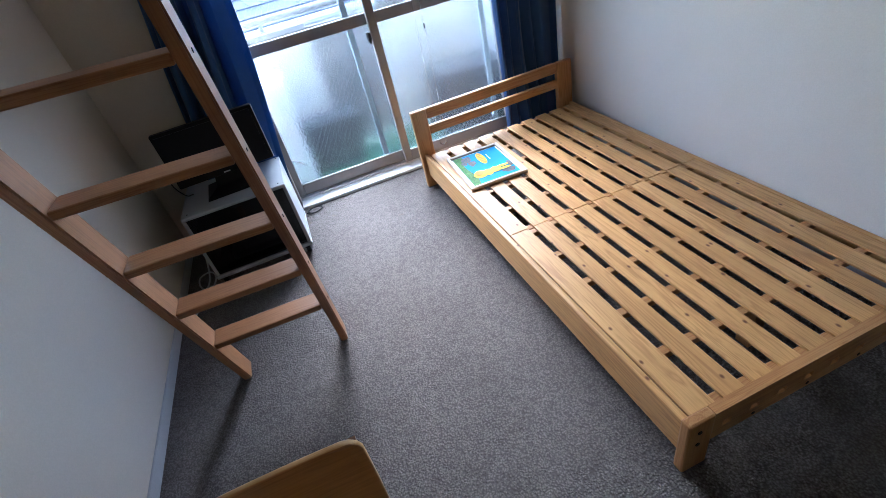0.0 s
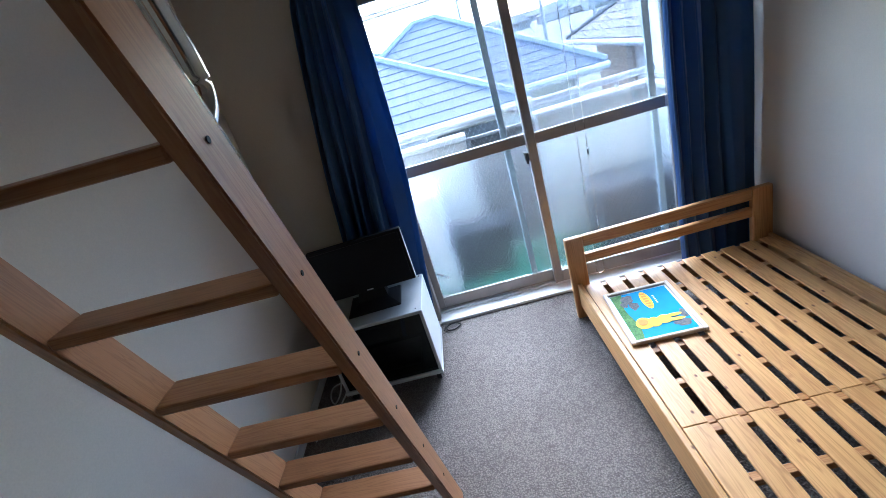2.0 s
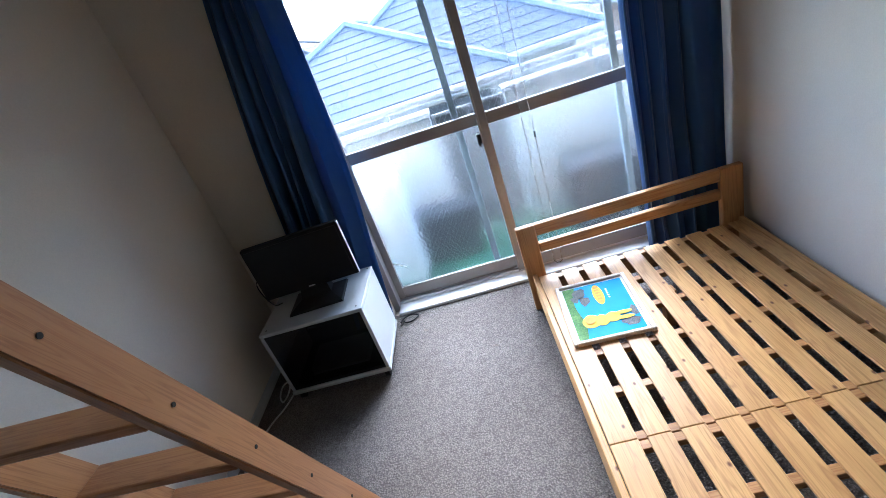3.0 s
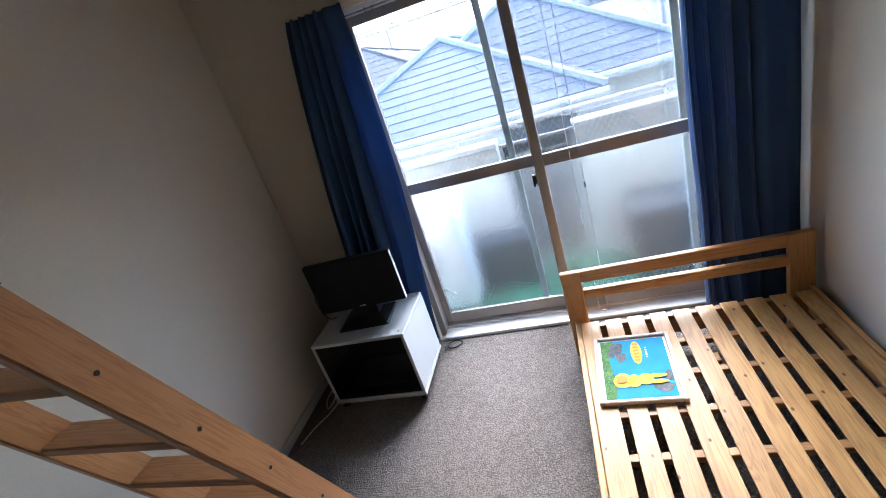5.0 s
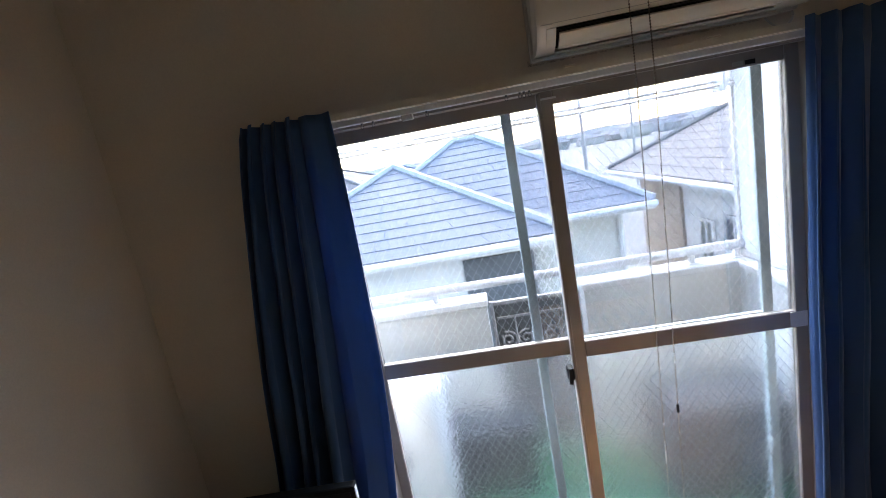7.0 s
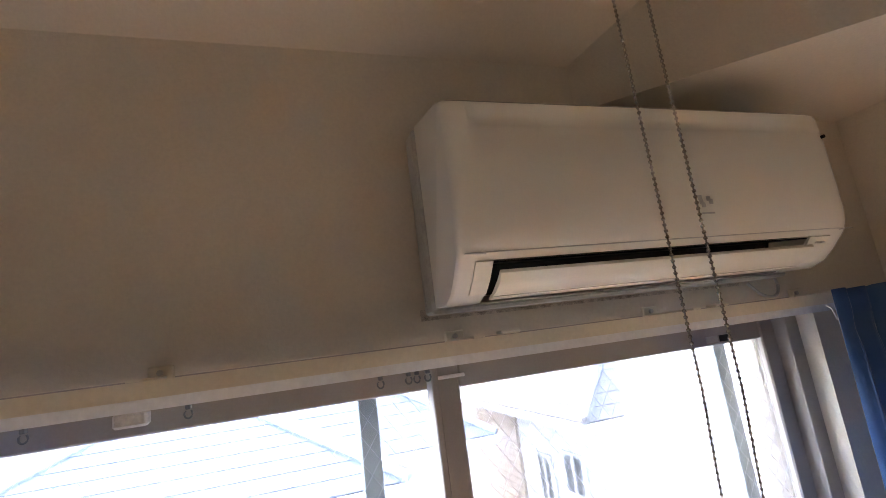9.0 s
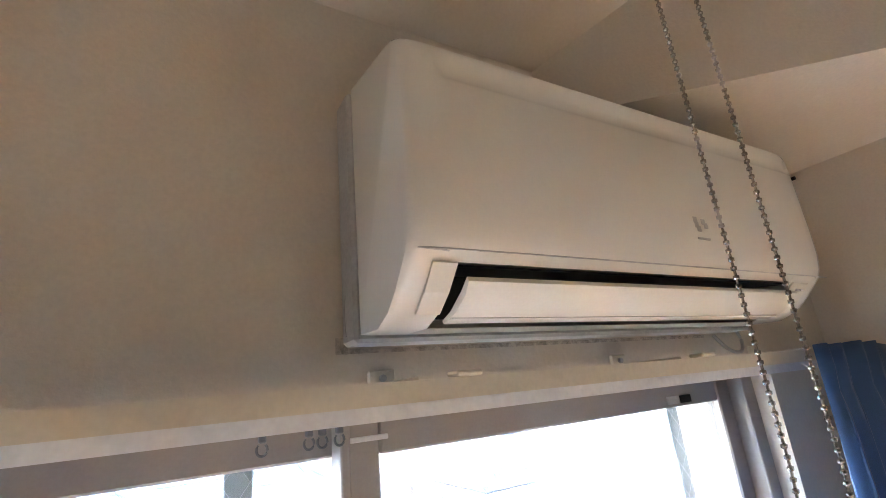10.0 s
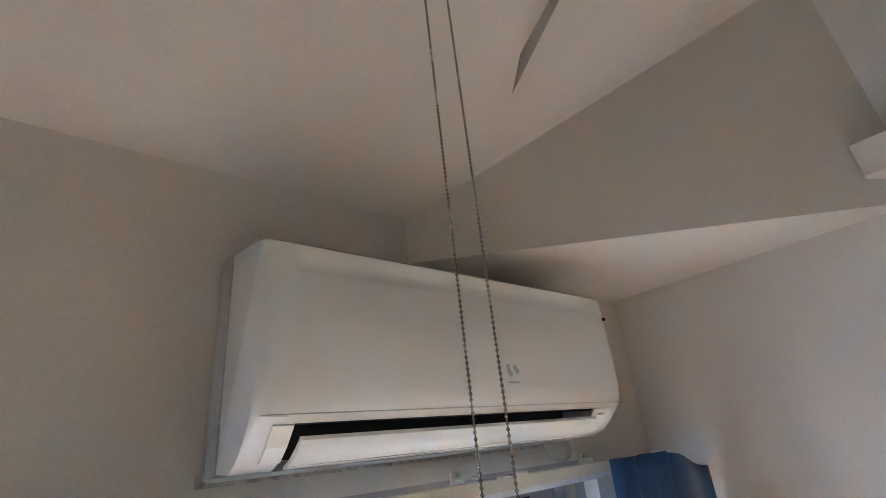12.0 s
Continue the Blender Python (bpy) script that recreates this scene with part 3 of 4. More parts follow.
def curtain(name, top, bottom, folds, z0, z1, label, y=2.918, back=0.062, seed=1, sag=0.0):
    """A gathered curtain: pleats of uneven width, pinched at the heading, looser towards the hem."""
    rnd = random.Random(seed)
    widths = [rnd.uniform(0.5, 1.6) for _ in range(folds)]
    depth = [rnd.uniform(0.55, 1.35) for _ in range(folds)]
    lean = [rnd.uniform(-1, 1) for _ in range(folds)]
    widths[-1], depth[-1] = 2.3, 0.45            # the leading edge hangs flat
    edges = [0.0]
    for w in widths:
        edges.append(edges[-1] + w / sum(widths))
    per, nz = 14, 52
    bm = bmesh.new()
    rows = []
    for j in range(nz + 1):
        f = j / nz
        row = []
        for k in range(folds):
            for i in range(per + (1 if k == folds - 1 else 0)):
                q = i / per
                u = edges[k] + (edges[k + 1] - edges[k]) * q
                xl = top[0] + (bottom[0] - top[0]) * f ** 0.77
                xr = top[1] + (bottom[1] - top[1]) * f ** 1.8
                x = xl + (xr - xl) * u
                a = 0.036 * depth[k] * (0.35 + 0.8 * min(1.0, 0.15 + f * 1.7))
                s = math.sin(2 * math.pi * q)
                yy = y - a * (abs(s) ** 0.8) * (1 if s > 0 else -1) - 0.010 * math.sin(5 * f + 6 * u) * f + back * min(1.0, 1.6 * f)
                x += 0.45 * a * math.sin(4 * math.pi * q) + 0.012 * lean[k] * math.sin(3.1 * f) + 0.006 * math.sin(11 * f + 9 * u) * f
                zt = 0.004 * depth[k] * math.sin(2 * math.pi * q + 0.8) * max(0.0, 1 - 7 * f)
                zz = z1 + (z0 - z1) * f + zt - sag * max(0.0, u - 0.55) / 0.45 * (1 - f)
                if 0.035 < f < 0.055:
                    yy += 0.004 * s
                row.append(bm.verts.new((x, yy, zz)))
        rows.append(row)
    for a, b in zip(rows, rows[1:]):
        for i in range(len(a) - 1):
            bm.faces.new((a[i], a[i + 1], b[i + 1], b[i]))
    c = thing(name, label, "curtain", group="curtains at the window")
    cl = part("cloth", bm, CURTAIN, c, smooth=True)
    so = cl.modifiers.new("thick", "SOLIDIFY")
    so.thickness = 0.0016
    for k in range(folds):
        xx = top[0] + (top[1] - top[0]) * (edges[k] + edges[k + 1]) / 2
        part("hook", tube([(xx, y + 0.022, z1 - 0.05), (xx, y + 0.026, z1 - 0.03), (xx, y + 0.034, 1.808)], 0.0014, 5), WHITE_CABLE, c)
    return c


curtain("curtain", (-0.236, 0.030), (-0.535, -0.105), 6, 0.06, 1.838, "navy blue curtain drawn aside, falling behind the television stand", y=2.922, back=0.050, seed=3)
curtain("curtain", (1.302, 1.692), (1.312, 1.712), 5, 0.06, 1.832, "navy blue curtain drawn aside beside the bed's headboard", y=2.900, back=0.020, seed=7, sag=0.045)

# ---- pull chain ----
chain = thing("ball_chain", "nickel ball pull chain hanging from the sloping ceiling", "pull chain")
ball = bmesh.new()
bmesh.ops.create_icosphere(ball, subdivisions=1, radius=0.0024)
bv, bf = [v.co.copy() for v in ball.verts], [[v.index for v in f.verts] for f in ball.faces]
ball.free()
for cx, cy in ((0.814, 2.727), (0.851, 2.714)):
    verts, faces = [], []
    n = int((2.582 - 0.22) / 0.0066)
    for k in range(n):
        z = 0.22 + 0.0066 * k
        o = len(verts)
        verts += [(cx + c.x, cy + c.y + 0.060 * max(0.0, 1.75 - z), z + c.z) for c in bv]
        faces += [[o + i for i in f] for f in bf]
    me = bpy.data.meshes.new("strand")
    me.from_pydata(verts, [], faces)
    me.materials.append(CHAIN)
    for p in me.polygons:
        p.use_smooth = True
    st = part("strand", me, CHAIN, chain)
    st["kind"] = "stuff"
    part("cord", tube([(cx, cy + 0.0918, 0.22), (cx, cy, 1.75), (cx, cy, 2.592)], 0.0010, 5), CHAIN, chain)
part("loop_end", tube([(0.814, 2.819, 0.22), (0.824, 2.815, 0.208), (0.841, 2.810, 0.208), (0.851, 2.806, 0.22)], 0.0025, 6), CHAIN, chain)
bm = box(0.804, 2.700, 2.586, 0.861, 2.740, 2.628, bevel=0.003)
part("pulley_box", bm, RAIL, chain)
part("joiner", tube([(0.851, 2.7674, 0.86), (0.851, 2.7659, 0.885)], 0.0042, 8), BLACK, chain, "dark joining bead")

# ---- air conditioner ----
ac = thing("air_conditioner", "yellowed white wall-mounted air conditioner with its louvre ajar", "air conditioner")
AX0, AX1 = 0.632, 1.372
NX0, NX1 = AX0 + 0.050, AX1 - 0.106             # ends of the outlet


def ac_section(x, k, notch, groove=False):
    """One section: depth from the wall and height, depth eased by k towards the ends."""
    lower = [(0.043, 1.880), (0.094, 1.8785)]
    lower += [(0.076, 1.889), (0.088, 1.938), (0.1625, 1.927)] if notch else [(0.122, 1.889), (0.142, 1.905), (0.1625, 1.926)]
    face = [(0.170, 1.9345), (0.176, 1.948), (0.180, 1.972), (0.181, 2.012), (0.180, 2.106)]
    top = [(0.1770, 2.1115), (0.1735, 2.120), (0.1730, 2.131), (0.1765, 2.1405)] if groove else [(0.1795, 2.114), (0.179, 2.122), (0.1785, 2.131), (0.178, 2.140)]
    prof = lower + face + top + [(0.176, 2.147), (0.170, 2.152), (0.156, 2.156), (0.043, 2.176)]
    return [(x, Y1 - (0.043 + (d - 0.043) * k), 2.02 + (z - 2.02) * (1 - 0.10 * (1 - k))) for d, z in prof]


ease = ((0, 0.930), (0.002, 0.955), (0.006, 0.975), (0.012, 0.988), (0.020, 0.996), (0.034, 1.0))
ease_r = ((0, 0.80), (0.003, 0.87), (0.009, 0.925), (0.018, 0.962), (0.032, 0.988), (0.050, 1.0))
ac_mid = [ac_section(NX0, 1.0, True, True), ac_section(NX0 + 0.008, 1.0, True, True), ac_section(NX1 - 0.008, 1.0, True, True), ac_section(NX1, 1.0, True, True)]
ac_end_a = [ac_section(AX0 + a, k, False) for a, k in ease] + [ac_section(AX0 + 0.036, 1.0, False), ac_section(AX0 + 0.048, 1.0, False, True), ac_section(NX0, 1.0, False, True)]
ac_end_b = [ac_section(NX1, 1.0, False, True), ac_section(AX1 - 0.052, 1.0, False, True), *[ac_section(AX1 - a, k, False, a > 0.02) for a, k in reversed(ease_r[:-1])]]
for nm, rows_, lb in (("body", ac_mid, "glossy yellowed plastic body"), ("end_cap", ac_end_a, ""), ("end_cap", ac_end_b, "")):
    body = part(nm, loft(bmesh.new(), rows_), AC_WHITE, ac, lb, smooth=True)
    body.data.set_sharp_from_angle(angle=radians(32))
plate = part("back_plate", box(AX0 - 0.006, Y1 - 0.0425, 1.873, AX1 - 0.012, Y1, 2.172, bevel=0.004), AC_GREY, ac, "grimy grey backing")
part("knockout", tube([(AX0 - 0.0065, Y1 - 0.022 + 0.010 * math.cos(t), 1.905 + 0.026 * math.sin(t)) for t in (radians(-60 + 15 * k) for k in range(9))], 0.0006, 5), AC_GREY, plate)
bm = bmesh.new()
loft(bm, [[(x, Y1 - d, z) for d, z in ((0.078, 1.890), (0.0895, 1.9365), (0.1605, 1.9255), (0.1605, 1.9235), (0.093, 1.933), (0.082, 1.890))] for x in (NX0 + 0.0005, NX1 - 0.0005)])
part("outlet", bm, BLACK, ac, "black air outlet")
bm = bmesh.new()
flap = [(0.168, 1.9125), (0.170, 1.908), (0.162, 1.897), (0.144, 1.886), (0.126, 1.880), (0.119, 1.879), (0.117, 1.882), (0.134, 1.888), (0.156, 1.902)]
loft(bm, [[(x, Y1 - d, z) for d, z in flap] for x in (NX0 + 0.005, NX1 - 0.004)])
fl = part("louvre", bm, AC_CREAM, ac, "cream louvre flap", smooth=True)
fl.data.set_sharp_from_angle(angle=radians(35))
part("rib", tube([(NX0 + 0.006, Y1 - 0.1325, 1.8815), (NX1 - 0.005, Y1 - 0.1325, 1.8815)], 0.0012, 5), AC_WHITE, fl)
for k in range(7):
    x = NX0 + 0.06 + 0.075 * k
    part("vane", box(x, Y1 - 0.123, 1.893, x + 0.003, Y1 - 0.091, 1.915), BLACK, ac)
# seam between the front panel and the outlet surround
seam = bend([(NX1 + 0.070, Y1 - 0.1690, 1.9345), (NX1 + 0.052, Y1 - 0.1712, 1.9365), (NX0 + 0.010, Y1 - 0.1712, 1.9365), (NX0 - 0.012, Y1 - 0.1700, 1.9345)], 5)
part("panel_seam", tube(seam, 0.0009, 5), AC_GREY, ac)
for xa, xb in ((NX0 - 0.026, NX0 - 0.001), (NX1 + 0.001, NX1 + 0.050)):
    bm = bmesh.new()
    loft(bm, [[(x, Y1 - d, z) for d, z in ((0.1640, 1.9265), (0.1655, 1.9250), (0.1450, 1.9030), (0.1240, 1.8868), (0.1225, 1.8885), (0.1430, 1.9050))] for x in (xa, xb)])
    part("outlet_cheek", bm, AC_CREAM, ac, "cream cheek beside the louvre", smooth=False)
bm = bmesh.new()
for a in ((0.0, 0.011, 0.0), (0.004, -0.001, 0.002), (0.016, 0.009, 0.0), (0.020, 0.004, 0.0), (0.001, 0.004, 0.0)):
    add_box(bm, 1.028 + a[0], Y1 - 0.1816, 1.986 + a[1] - 0.004, 1.036 + a[0], Y1 - 0.1800, 1.986 + a[1] + 0.004, bevel=0.0007)
add_box(bm, 1.029, Y1 - 0.1816, 1.9705, 1.054, Y1 - 0.1795, 1.973)
part("worn_mark", bm, AC_GREY, ac, "small worn grey printed mark")
for k in range(2):
    part("indicator", box(NX1 + 0.020 + 0.012 * k, Y1 - 0.1600, 1.915, NX1 + 0.028 + 0.012 * k, Y1 - 0.150, 1.918), AC_GREY, ac)
part("side_screw", tube([(1.350, Y1 - 0.176, 2.104), (1.350, Y1 - 0.1815, 2.104)], 0.0032, 8), BLACK, ac)
part("cord", tube(bend([(1.285, 3.035, 1.868), (1.305, 3.025, 1.842), (1.335, 3.022, 1.838), (1.358, 3.030, 1.858), (1.358, 3.038, 1.885)]), 0.003, 6), AC_GREY, ac)

# ---- bed ----
bed = thing("slatted_bed", "low pine single bed frame with bare slats, no mattress", "bed", pose(0.690, 2.790, 0, 0, 0, 1.0) @ pose(-0.690, -2.790, 0))
BX0, BX1, BY0, BY1 = 0.690, 1.682, 0.782, 2.790
part("side_rail", box(BX0, BY0 + 0.028, 0.075, BX0 + 0.022, BY1 - 0.035, 0.212, bevel=0.004, seg=2), PINE_Y, bed)
part("side_rail", box(BX1 - 0.022, BY0 + 0.028, 0.075, BX1, BY1 - 0.035, 0.212, bevel=0.004, seg=2), PINE_Y, bed)
# headboard: two posts and two bars, their backlit shade put into the pine's colour
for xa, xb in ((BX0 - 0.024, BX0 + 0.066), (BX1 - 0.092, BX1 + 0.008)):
    part("headboard_post", box(xa, BY1 - 0.034, 0.0, xb, BY1, 0.468, bevel=0.007, seg=2), PINE_Z_SHADED, bed)
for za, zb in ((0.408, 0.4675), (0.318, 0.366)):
    part("headboard_bar", box(BX0 + 0.066, BY1 - 0.032, za, BX1 - 0.092, BY1 - 0.002, zb, bevel=0.005, seg=2), PINE_X_SHADED, bed)
part("head_rail", box(BX0 + 0.066, BY1 - 0.060, 0.080, BX1 - 0.1, BY1 - 0.036, 0.160, bevel=0.003), PINE_X_SHADED, bed)
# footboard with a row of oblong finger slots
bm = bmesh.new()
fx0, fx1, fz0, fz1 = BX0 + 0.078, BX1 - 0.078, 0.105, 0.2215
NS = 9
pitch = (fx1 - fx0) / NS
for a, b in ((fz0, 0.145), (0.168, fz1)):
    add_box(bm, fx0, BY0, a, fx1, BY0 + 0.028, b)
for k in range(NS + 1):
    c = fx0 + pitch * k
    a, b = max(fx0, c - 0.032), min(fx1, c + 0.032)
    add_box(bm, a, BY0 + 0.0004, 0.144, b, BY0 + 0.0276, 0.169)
part("footboard", bm, PINE_X_SHADED, bed, "pine footboard with a row of oblong slots")
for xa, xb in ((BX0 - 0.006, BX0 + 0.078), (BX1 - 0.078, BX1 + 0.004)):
    part("foot_post", box(xa, BY0 - 0.003, 0.0, xb, BY0 + 0.030, 0.2235, bevel=0.007, seg=2), PINE_Z_SHADED, bed)
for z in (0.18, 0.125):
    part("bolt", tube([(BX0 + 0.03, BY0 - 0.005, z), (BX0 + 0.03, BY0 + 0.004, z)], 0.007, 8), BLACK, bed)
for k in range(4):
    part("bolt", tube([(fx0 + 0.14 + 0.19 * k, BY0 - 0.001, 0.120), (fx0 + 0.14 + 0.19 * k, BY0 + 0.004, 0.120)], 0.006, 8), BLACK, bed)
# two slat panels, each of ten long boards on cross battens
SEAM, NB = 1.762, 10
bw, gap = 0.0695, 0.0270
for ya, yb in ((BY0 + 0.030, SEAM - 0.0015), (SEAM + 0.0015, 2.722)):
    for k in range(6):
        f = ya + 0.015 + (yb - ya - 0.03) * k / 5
        part("batten", box(BX0 + 0.03, f - 0.015, 0.180, BX1 - 0.03, f + 0.015, 0.2045, bevel=0.002), PINE_X_SHADED, bed)
    for k in range(NB):
        xa = 0.7275 + (bw + gap) * k
        xe = 1.655 if k == NB - 1 else xa + bw
        xa = 0.7145 if k == 0 else xa
        j = random.uniform(-0.0008, 0.0008)
        part("slat", box(xa, ya, 0.2046, xe, yb, 0.213 + j, bevel=0.002, seg=2), PINE_Y, bed)
for yb in (1.0, 2.4):
    part("support_leg", box(1.16, yb, 0.0, 1.21, yb + 0.05, 0.180, bevel=0.003), PINE_Z_SHADED, bed)

# ---- framed picture on the slats ----
pic = thing("framed_picture", "framed cartoon print with a blue sky, lying on the bed slats", "picture", pose(0.903, 2.374, 0.2145, 0, 0, -2.2))
PW, PH = 0.150, 0.194
for a in ((-PW, -PH, -PW + 0.017, PH), (PW - 0.017, -PH, PW, PH)):
    part("frame_bar", box(a[0], a[1], 0, a[2], a[3], 0.018, bevel=0.003), FRAME_WOOD, pic)
for a in ((-PW + 0.017, -PH, PW - 0.017, -PH + 0.017), (-PW + 0.017, PH - 0.017, PW - 0.017, PH)):
    part("frame_bar", box(a[0], a[1], 0, a[2], a[3], 0.018, bevel=0.003), FRAME_WOOD, pic)
part("mount", box(-PW + 0.017, -PH + 0.017, 0.002, PW - 0.017, PH - 0.017, 0.0075), PAPER, pic)
IX0, IX1, IY0, IY1 = -PW + 0.026, PW - 0.026, -PH + 0.026, PH - 0.026
part("sky", box(IX0, IY0, 0.0075, IX1, IY1, 0.0083), P_BLUE, pic)


def blob(cx, cy, rx, ry, z, seed=0, wob=0.0, n=28):
    r = random.Random(seed)
    ph = [r.uniform(0, 6.28) for _ in range(3)]
    bm = bmesh.new()
    pts = []
    for k in range(n):
        t = 2 * math.pi * k / n
        q = 1 + wob * (math.sin(3 * t + ph[0]) + 0.6 * math.sin(5 * t + ph[1]) + 0.4 * math.sin(8 * t + ph[2]))
        pts.append((min(max(cx + rx * q * math.cos(t), IX0), IX1), min(max(cy + ry * q * math.sin(t), IY0), IY1), z))
    return add_prism(bm, pts, (0, 0, 0.0004))


bm = bmesh.new()
pts = [(IX0, IY0, 0.0084)]
for k in range(15):
    f = k / 14
    pts.append((IX0 + 0.034 + 0.010 * math.sin(7 * f) + 0.012 * f * f, IY0 + (IY1 - IY0) * f, 0.0084))
pts.append((IX0, IY1, 0.0084))
add_prism(bm, pts, (0, 0, 0.0004))
part("meadow", bm, P_GREEN, pic)
for i, (cx, cy, rx, ry) in enumerate(((-0.062, 0.120, 0.026, 0.034), (-0.050, 0.062, 0.020, 0.030), (-0.085, 0.085, 0.016, 0.022), (0.085, -0.120, 0.034, 0.022), (0.110, -0.060, 0.014, 0.030))):
    part("rock_patch", blob(cx, cy, rx, ry, 0.0089, 20 + i, 0.12), P_GREY, pic)
for i, (cx, cy, rx, ry, mm) in enumerate(((-0.055, -0.075, 0.036, 0.040, P_YELLOW), (-0.015, -0.080, 0.026, 0.034, P_YELLOW), (0.025, -0.075, 0.030, 0.030, P_YELLOW), (0.070, -0.060, 0.034, 0.011, P_YELLOW), (0.070, -0.092, 0.034, 0.011, P_YELLOW), (-0.060, -0.070, 0.020, 0.022, P_ORANGE))):
    part("patch", blob(cx, cy, rx, ry, 0.0094 + 0.0006 * i, 40 + i, 0.03), mm, pic)
part("title_plate", blob(0.012, 0.085, 0.021, 0.070, 0.0094, 3, 0.0), P_YELLOW, pic)
for k in range(6):
    part("lettering_bar", box(0.002, 0.030 + 0.020 * k, 0.0099, 0.022, 0.042 + 0.020 * k, 0.0104), P_ORANGE, pic)
for k in range(5):
    part("lettering_bar", box(0.046, 0.050 + 0.014 * k, 0.0084, 0.053, 0.058 + 0.014 * k, 0.0089), PAPER, pic)
# ---- ladder ----
lad = thing("loft_ladder", "beech loft ladder with flat treads and chrome handles", "ladder", pose(-0.2577, 1.845, 0, 22.55, 1.33, 0))
LT = radians(22.55)
for sx in (-0.204, 0.204):
    bm = bmesh.new()
    d0, d1, L = -0.042, 0.044, 2.46
    xa, xb = sx - 0.0145, sx + 0.0145
    cut = math.tan(LT)
    add_prism(bm, [(xa, d0, 0.0), (xa, d1, 0.0), (xa, d1, L), (xa, d0, L)], (xb - xa, 0, 0))
    for v in bm.verts:
        if v.co.z < 1.0:
            v.co.z = -v.co.y * cut
    bmesh.ops.bevel(bm, geom=[e for e in bm.edges], offset=0.004, segments=2, affect="EDGES")
    part("stringer", bm, BEECH_Z, lad)
cs, sn = math.cos(LT), math.sin(LT)
ZT = [0.3100 + 0.2345 * k for k in range(9)]
for z in ZT:
    bm = bmesh.new()
    hw = 0.1890
    # horizontal board: local axes of the room turned into the ladder's
    def to_local(p):
        return (p[0], p[1] * cs + p[2] * sn, -p[1] * sn + p[2] * cs)
    yc = -math.tan(LT) * z
    add_box(bm, -hw, yc - 0.042, z - 0.011, hw, yc + 0.044, z + 0.011, bevel=0.0045, seg=2)
    for v in bm.verts:
        v.co = to_local(v.co)
    part("tread", bm, BEECH_X, lad)
    for sx in (-0.2188, 0.2188):
        y, zz = to_local((0, yc, z))[1:]
        e = 0.0012 if sx > 0 else -0.0012
        part("screw_hole", tube([(sx - e * 2, y, zz), (sx + e, y, zz)], 0.0048, 10), BLACK, lad)
for sx in (-0.204, 0.204):
    grip = bend([(sx, 0.043, 1.605), (sx, 0.063, 1.609), (sx, 0.085, 1.622), (sx, 0.100, 1.652), (sx, 0.107, 1.71), (sx, 0.109, 1.83), (sx, 0.109, 2.24), (sx, 0.107, 2.36), (sx, 0.085, 2.42), (sx, 0.043, 2.43)], 6)
    h = part("grab_handle", tube(grip, 0.0145, 16), CHROME, lad, "chrome grab handle", smooth=True)
    part("flange", box(sx - 0.014, 0.0435, 1.545, sx + 0.014, 0.048, 1.670, bevel=0.002), CHROME, h)

# ---- television and stand ----
std = thing("television_stand", "pale grey laminate television stand with a smoked glass door, on castors", "tv stand", pose(-0.330, 2.728, 0))
hx, hy, z0, z1 = 0.252, 0.190, 0.048, 0.424
part("top_board", box(-hx, -hy, z1 - 0.018, hx, hy, z1, bevel=0.003), LAMINATE, std)
part("bottom_board", box(-hx - 0.004, -hy - 0.006, z0, hx + 0.004, hy, z0 + 0.022, bevel=0.004, seg=2), LAMINATE, std)
for sx in (-1, 1):
    part("side_board", box(sx * hx, -hy, z0 + 0.022, sx * (hx - 0.016), hy, z1 - 0.018, bevel=0.002), LAMINATE, std)
# dark board at the back, dark sheet added over the cavity floor
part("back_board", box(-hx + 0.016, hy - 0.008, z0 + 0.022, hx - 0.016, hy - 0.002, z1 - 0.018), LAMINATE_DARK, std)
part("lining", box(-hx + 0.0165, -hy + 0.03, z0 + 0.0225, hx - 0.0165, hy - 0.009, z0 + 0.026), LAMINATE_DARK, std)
door = part("glass_door", box(-hx + 0.017, -hy + 0.002, z0 + 0.024, hx - 0.017, -hy + 0.007, z1 - 0.020, bevel=0.001), SMOKE, std, "smoked glass door")
part("door_catch", box(-0.02, -hy - 0.002, z1 - 0.032, 0.02, -hy + 0.002, z1 - 0.024, bevel=0.001), BLACK, door)
for sx in (-1, 1):
    for sy in (-1, 1):
        x, y = sx * (hx - 0.028), sy * (hy - 0.03)
        bm = tube([(x - 0.011, y, 0.021), (x + 0.011, y, 0.021)], 0.021, 14)
        c = part("castor", bm, BLACK, std, "black castor")
        part("fork", box(x - 0.014, y - 0.010, 0.034, x + 0.014, y + 0.010, z0, bevel=0.002), BLACK, c)
for x, y in ((hx - 0.03, -hy + 0.03), (hx - 0.02, hy - 0.02), (-hx + 0.03, -hy + 0.03)):
    part("cover_cap", tube([(x, y, z1 - 0.001), (x, y, z1 + 0.0012)], 0.004, 8), BLACK, std)
ply = thing("disc_player", "flat grey disc player behind the glass door", "player", pose(-0.33, 2.70, 0.0745))
part("case", box(-0.15, -0.09, 0.004, 0.15, 0.10, 0.048, bevel=0.004), AC_GREY, ply)
part("front_trim", box(-0.148, -0.094, 0.010, 0.148, -0.09, 0.020), ALU_LIGHT, ply)
for sx in (-0.12, 0.12):
    part("foot", tube([(sx, 0, 0), (sx, 0, 0.005)], 0.012, 8), BLACK, ply)

